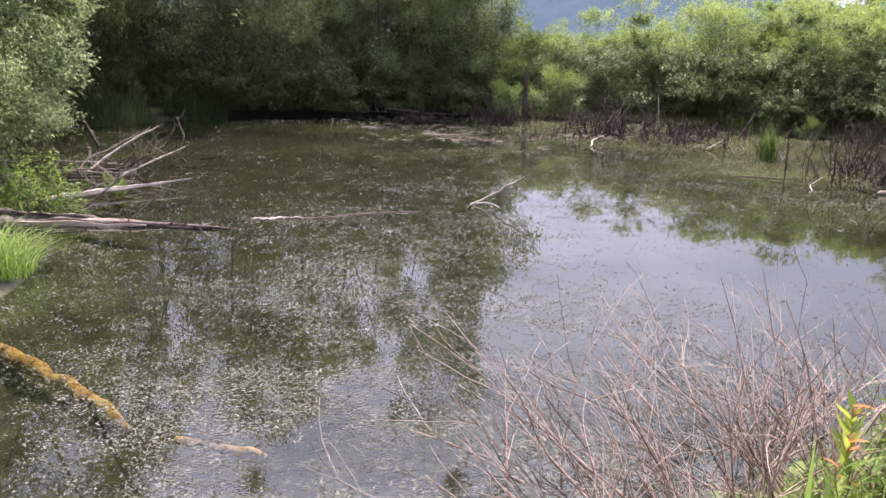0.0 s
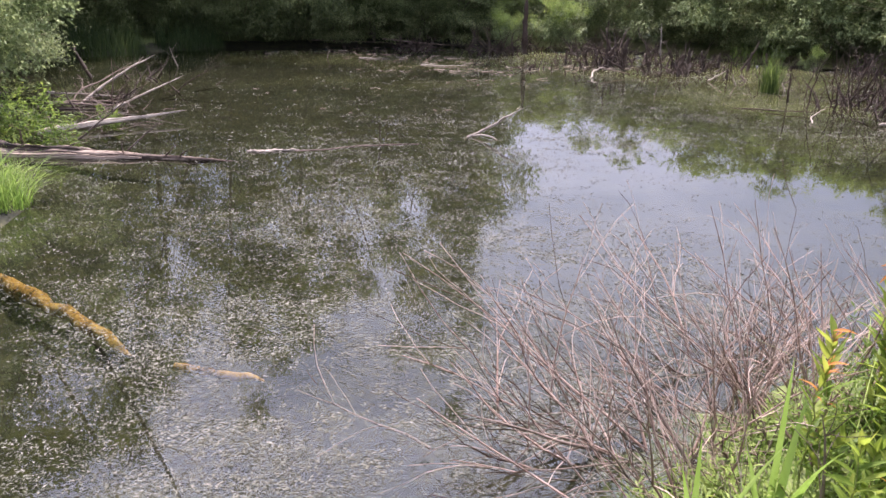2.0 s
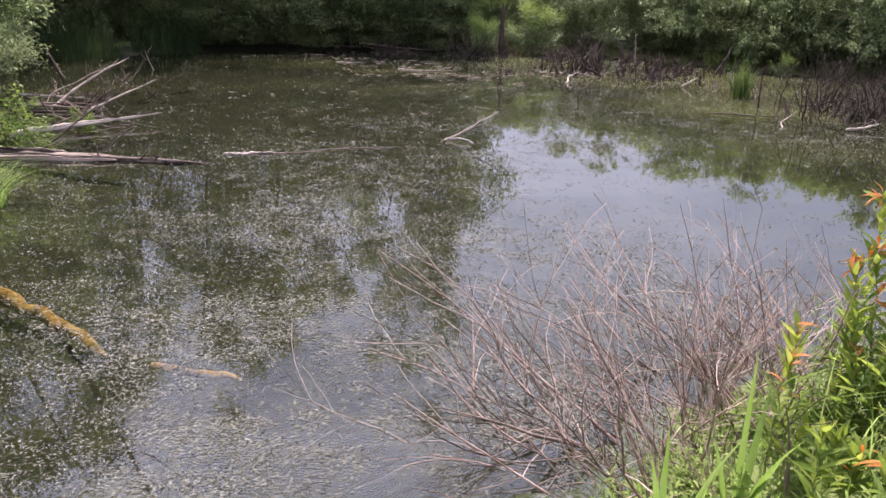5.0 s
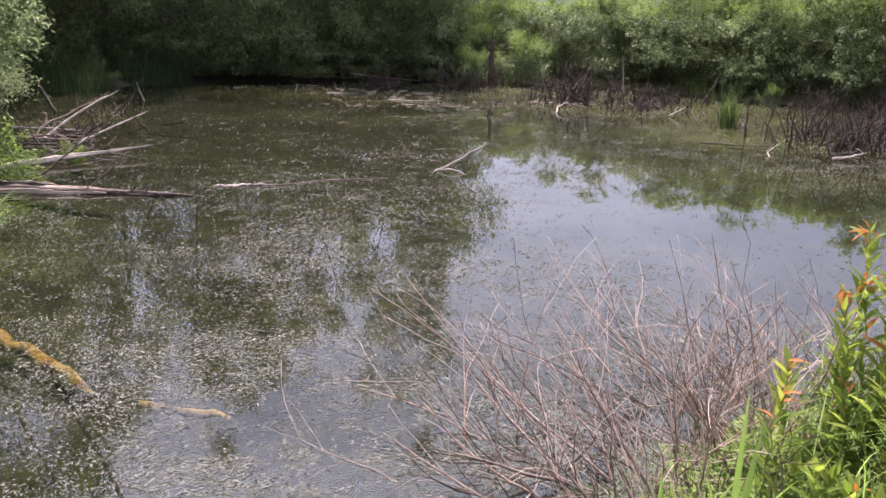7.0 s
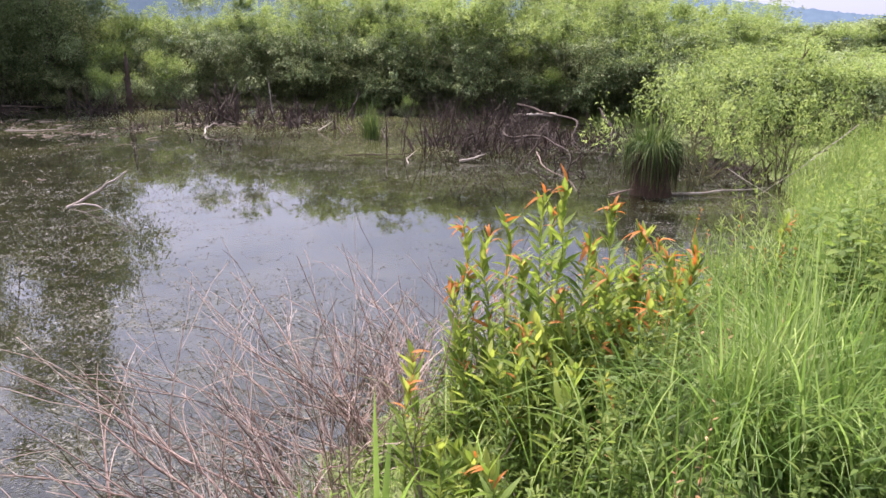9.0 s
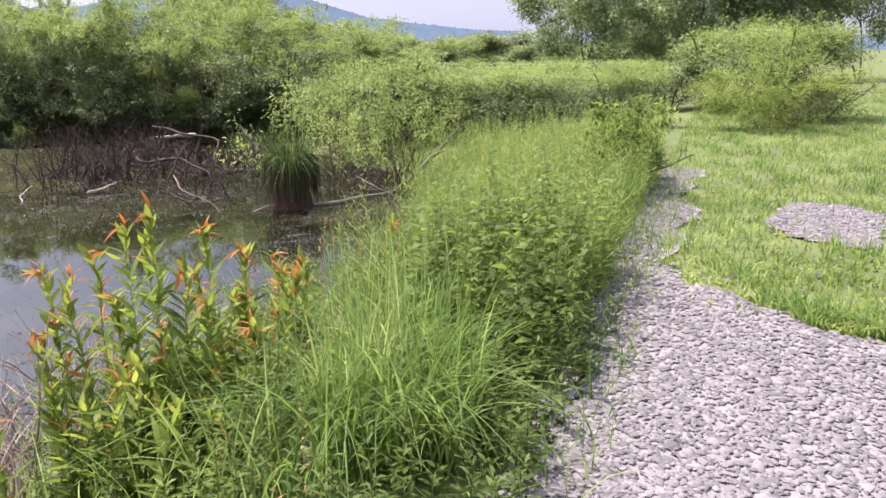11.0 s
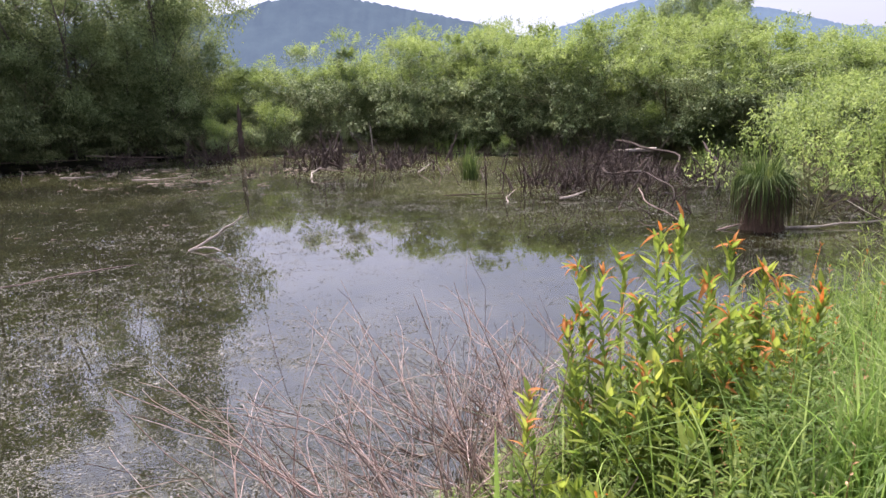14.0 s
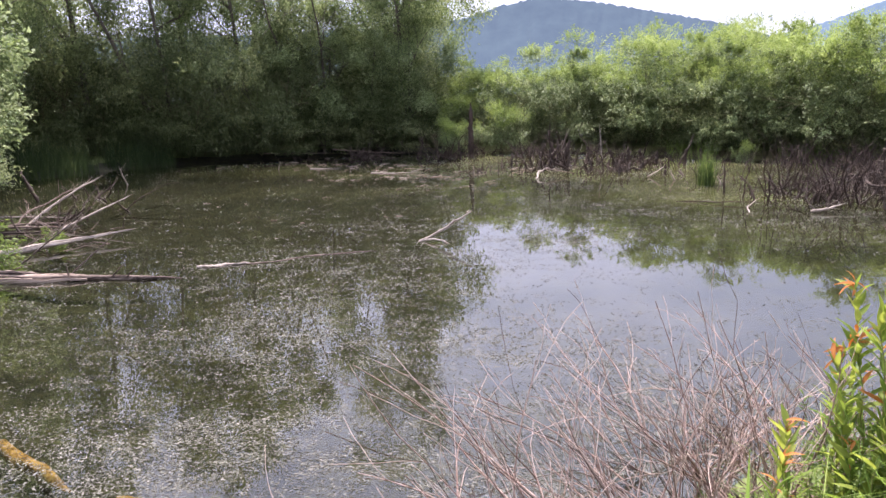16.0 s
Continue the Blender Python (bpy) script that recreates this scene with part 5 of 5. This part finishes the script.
herbs("nettles", "broad-leaved green nettles along the path edge", bank_spots(rng, 180, 3.5, 5.7, 0.03, 0.4), 0.35, 0.95, 18, 0.115, 0.062, MAT_NETTLE, droop=0.35, up=0.25, broad=0.6)
herbs("edge_herbs", "low green leafy herbs spilling onto the gravel", bank_spots(rng, 200, 2.0, 4.8, -0.03, 0.2), 0.12, 0.42, 16, 0.08, 0.024, MAT_HERB, lean=0.5)
herbs("shore_herbs", "light green leafy sprouts at the near bank", bank_spots(rng, 150, 0.75, 2.1, 0.45, 0.95), 0.1, 0.3, 18, 0.085, 0.02, MAT_YOUNG)
herbs("withered_herbs", "withered brown leaf sprigs among the green plants", bank_spots(rng, 26, 2.0, 3.6, 0.2, 0.6), 0.35, 0.55, 9, 0.05, 0.02, MAT_BROWNLEAF)
herbs("orange_herbs", "lower herbs with orange-tinted shoots", bank_spots(rng, 30, 2.4, 5.2, 0.4, 0.95), 0.5, 0.85, 6, 0.06, 0.015, MAT_ORANGE, first=0.9, up=0.9)


def grass(name, label, spots, h0, h1, reach, width, mat, curl=0.8, steps=6):
    n = len(spots)
    a = rng.uniform(0, 2 * np.pi, n)
    lean = np.stack([np.cos(a), np.sin(a)], 1) * (reach * rng.random(n) ** 0.8)[:, None]
    V, F = blade_strips(rng, spots, rng.uniform(h0, h1, n), lean, width * rng.uniform(0.7, 1.2, n), steps, curl)
    return tagged(part(name, mesh_np(name, V, F, mat)), label, "grass", kind="stuff")


def round_spots(n, x, y, r, z=None):
    a, q = rng.uniform(0, 2 * np.pi, n), r * np.sqrt(rng.random(n))
    X, Y = x + q * np.cos(a), y + q * np.sin(a)
    return np.stack([X, Y, ground_z(X, Y) - 0.02 if z is None else np.full(n, z)], 1)


grass("sedge_grass", "tall arching bright green sedge clump on the bank", np.concatenate([round_spots(520, 2.75, 1.48, 0.36), round_spots(280, 3.15, 1.72, 0.34)]), 0.5, 0.98, 0.85, 0.010, MAT_GRASS, 1.6, 10)
grass("sedge_grass", "long pale arching sedge blades leaning out of the clump", np.concatenate([round_spots(110, 2.7, 1.5, 0.3), round_spots(60, 2.3, 1.7, 0.3)]), 0.75, 1.05, 1.1, 0.010, MAT_GRASS, 1.7, 12)
grass("verge_grass", "short rough grass on the bank between path and pond", bank_spots(rng, 9000, -8.0, 2.2, 0.02, 0.95), 0.06, 0.26, 1.1, 0.010, MAT_GRASS, steps=3)


def iris(x, y, blades, width):
    """Broad sword blades fanning from one root: (reach x, reach y, height) each."""
    root = tagged(new("iris"), "iris clump with broad sword-like green blades", "plant", "iris plants on the bank")
    root.location = (x, y, float(ground_z(x, y)) - 0.02)
    for bx, by, h in blades:
        h, n = h * 1.15, 12
        s = np.linspace(0, 1, n)
        mid = np.stack([bx * s**1.6, by * s**1.6, h * (s - 0.35 * min(1.2, math.hypot(bx, by) / h) * s**3)], 1) + np.append(rng.normal(0, 0.03, 2), 0)
        a = rng.uniform(-0.5, 0.5)
        w = np.array([math.cos(a), math.sin(a), 0]) * width * rng.uniform(0.75, 1.15) * 0.5
        half = w[None] * (np.minimum(1, 0.7 + s) * (1 - s**3) + 0.01)[:, None]
        keel = np.array([-math.sin(a), math.cos(a), 0]) * width * 0.12
        V = np.stack([mid - half, mid + keel * (1 - s**2)[:, None], mid + half], 1).reshape(-1, 3)
        i = np.arange(n - 1)[:, None] * 3
        part("blade", mesh_np("blade", V, np.concatenate([np.concatenate([i, i + 1, i + 4, i + 3], 1), np.concatenate([i + 1, i + 2, i + 5, i + 4], 1)]), MAT_GRASS, True), root)


iris(0.93, 2.0, [(0.3, 0.08, 0.66), (0.38, 0.0, 0.5), (0.22, 0.1, 0.5), (-0.08, 0.02, 0.55), (-0.03, 0.05, 0.42), (0.06, -0.03, 0.48), (-0.14, 0.0, 0.34), (0.02, 0.08, 0.6), (0.14, 0.02, 0.38)], 0.036)
iris(1.32, 2.3, [(0.02, 0.05, 0.72), (0.1, 0.1, 0.6), (-0.1, 0.0, 0.45), (0.2, -0.05, 0.5), (0.05, -0.1, 0.4)], 0.03)
iris(0.62, 2.02, [(-0.05, 0.1, 0.3), (0.08, 0.05, 0.36), (-0.12, 0.02, 0.26)], 0.024)
grass("bank_grass", "long grass between the bank herbs", np.concatenate([bank_spots(rng, 700, 1.8, 4.2, 0.2, 0.9), bank_spots(rng, 4200, 4.2, 8.5, 0.06, 0.72), bank_spots(rng, 5000, 8.5, 14, 0.05, 0.7)]), 0.3, 0.95, 0.8, 0.007, MAT_GRASS)
n = 80000
mx, ms = 5.2 + 30 * rng.random(n) ** 1.8, rng.uniform(-7, 0.1, n)
lush = patches(mx, ms, 1.1, 9) + 0.5 * patches(mx, ms, 0.35, 10)
ok = (~bare_gravel(mx, ms) & (rng.random(n) < np.clip(0.75 + 0.5 * lush, 0.12, 1))) | (rng.random(n) < 0.03)
mx, ms, lush = mx[ok], ms[ok], lush[ok]
my = ms + 0.27 * mx + 0.12
spots = np.stack([mx, my, ground_z(mx, my)], 1)
grass("meadow_grass", "short green grass growing over the gravel and meadow", spots[lush < 0.35], 0.03, 0.11, 1.5, 0.018, MAT_YOUNG, steps=3)
grass("meadow_grass", "taller tufts of light green meadow grass", spots[lush >= 0.35], 0.08, 0.22, 1.3, 0.011, MAT_GRASS, steps=4)
grass("grass_tuft", "bright green overhanging grass tuft on the bank", round_spots(1200, -4.7, 7.15, 0.5), 0.35, 0.75, 1.3, 0.008, MAT_GRASS)
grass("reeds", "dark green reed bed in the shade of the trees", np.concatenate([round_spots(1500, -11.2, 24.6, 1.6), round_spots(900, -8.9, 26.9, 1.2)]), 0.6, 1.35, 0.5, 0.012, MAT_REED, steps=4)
grass("water_sedge", "small green sedge tuft standing in the water", round_spots(150, 7.19, 16.3, 0.2, -0.05), 0.45, 1.05, 0.5, 0.016, MAT_SEDGE, steps=5)
grass("shore_grass", "tufts of grass along the far shore", np.concatenate([round_spots(250, *p, 0.9) for p in ((12.2, 20.6), (13.6, 18.4), (9.8, 23.4), (13.9, 15.2))]), 0.25, 0.7, 0.7, 0.014, MAT_GRASS, steps=4)


# ---- tussock ----
def tussock(x, y):
    root = tagged(new("sedge_tussock"), "sedge tussock on a dark fibrous root column in water", "tussock")
    a = np.linspace(0, 2 * np.pi, 24, endpoint=False)
    zs = np.array([-0.3, 0.0, 0.25, 0.5, 0.68, 0.74])
    rs = np.array([0.36, 0.31, 0.26, 0.28, 0.26, 0.06])
    rg = np.random.default_rng(72)
    V = np.array([[(x + r * np.cos(q) * (1 + 0.12 * np.sin(5 * q + 6 * z) + rg.normal(0, 0.09)), y + r * np.sin(q) * (1 + rg.normal(0, 0.06)), z) for q in a] for z, r in zip(zs, rs)]).reshape(-1, 3)
    i, j = np.arange(5)[:, None] * 24, np.arange(24)[None]
    part("root_column", mesh_np("root_column", V, np.stack([i + j, i + (j + 1) % 24, i + 24 + (j + 1) % 24, i + 24 + j], -1).reshape(-1, 4), MAT_ROOT, True), root)
    n = 1000
    q, r = rg.uniform(0, 2 * np.pi, n), 0.34 * np.sqrt(rg.random(n))
    b = np.stack([x + r * np.cos(q), y + r * np.sin(q), np.where(r > 0.22, rg.uniform(0.42, 0.72, n), 0.72)], 1)
    lean = np.stack([np.cos(q), np.sin(q)], 1) * (rg.uniform(0.0, 0.7, n) + 0.6 * (rg.random(n) < 0.35))[:, None]
    part("grass_top", mesh_np("grass_top", *blade_strips(rg, b, rg.uniform(0.16, 0.72, n) * (0.8 + 0.4 * np.sin(2 * q + 1) * np.cos(5 * q)), lean, 0.010, 8, 2.0), MAT_SEDGE), root, "drooping green sedge blades")
    runs = []
    for k in range(640):        # blades hanging down round the column
        c, s_, drop = math.cos(q[k]), math.sin(q[k]), rg.uniform(0.15, 0.66)
        out = rg.uniform(0.28, 0.44)
        runs.append((np.array([(x + 0.3 * c, y + 0.3 * s_, 0.72), (x + out * c, y + out * s_, 0.70 - 0.2 * drop), (x + (out + 0.02) * c, y + (out + 0.02) * s_, 0.66 - drop)]), [0.006, 0.005, 0.0015]))
    part("dead_fringe", mesh_np("dead_fringe", *tubes(runs[:260], 3), MAT_ROOT), root, "brown hanging dead blades")
    part("green_fringe", mesh_np("green_fringe", *tubes([(p * [1, 1, 1] + [0, 0, 0.1], r_) for p, r_ in runs[260:]], 3), MAT_SEDGE), root, "green hanging blades")


tussock(8.35, 8.1)

leafy = make_tree("bush", "small dark leafy bush at the edge of the path", "", 1.25, 0.55, 150, 26, 0.075, 53, MAT_NETTLE, 0.0, 4, 0.4, 0.8, 0.07, "bush")
place(leafy, [(8.9, 2.95, 1.0, 1.0), (9.6, 3.3, 0.8, 0.8)], 61, USED)
bright = make_tree("bush", "bright light green shrub beyond the gravel path", "shrubs beyond the path", 2.2, 1.4, 420, 40, 0.06, 54, MAT_YOUNG, -0.04, 5, 0.5, 0.8, 0.12, "bush")
place(bright, [(17.4, 3.1, 0.9, 0.75), (20.6, 2.9, 1.1, 1.0), (21.5, 5.0, 0.9, 0.7)], 55, USED)
spots = np.concatenate([round_spots(500, -5.3, 6.6, 0.9), round_spots(600, -7.4, 8.6, 1.2), round_spots(500, -9.0, 12.0, 1.3), round_spots(400, -10.5, 16.0, 1.2)])
grass("left_bank_grass", "rough green grass along the shaded shore", spots[shore_distance(spots[:, 0], spots[:, 1]) > 0.1], 0.25, 0.6, 0.8, 0.010, MAT_GRASS, steps=4)
grass("edge_grass", "thin grass tufts along the edge of the gravel", bank_spots(rng, 1500, 1.0, 11, -0.1, 0.12), 0.08, 0.32, 0.9, 0.007, MAT_GRASS, steps=4)
herbs("shore_herbs", "light green herbs on the muddy bank behind the tussock", bank_spots(rng, 260, 7.6, 12.6, 0.6, 1.02), 0.3, 0.8, 26, 0.09, 0.012, MAT_YOUNG, lean=0.3, up=0.8)
grass("bank_grass", "tall grass on the muddy bank behind the tussock", bank_spots(rng, 1500, 7.4, 12.8, 0.6, 1.02), 0.25, 0.8, 0.8, 0.008, MAT_GRASS)
grass("shore_blades", "short grass at the near shore under the dry twigs", bank_spots(rng, 500, 0.0, 2.2, 0.35, 1.02), 0.08, 0.3, 0.9, 0.007, MAT_GRASS, steps=4)
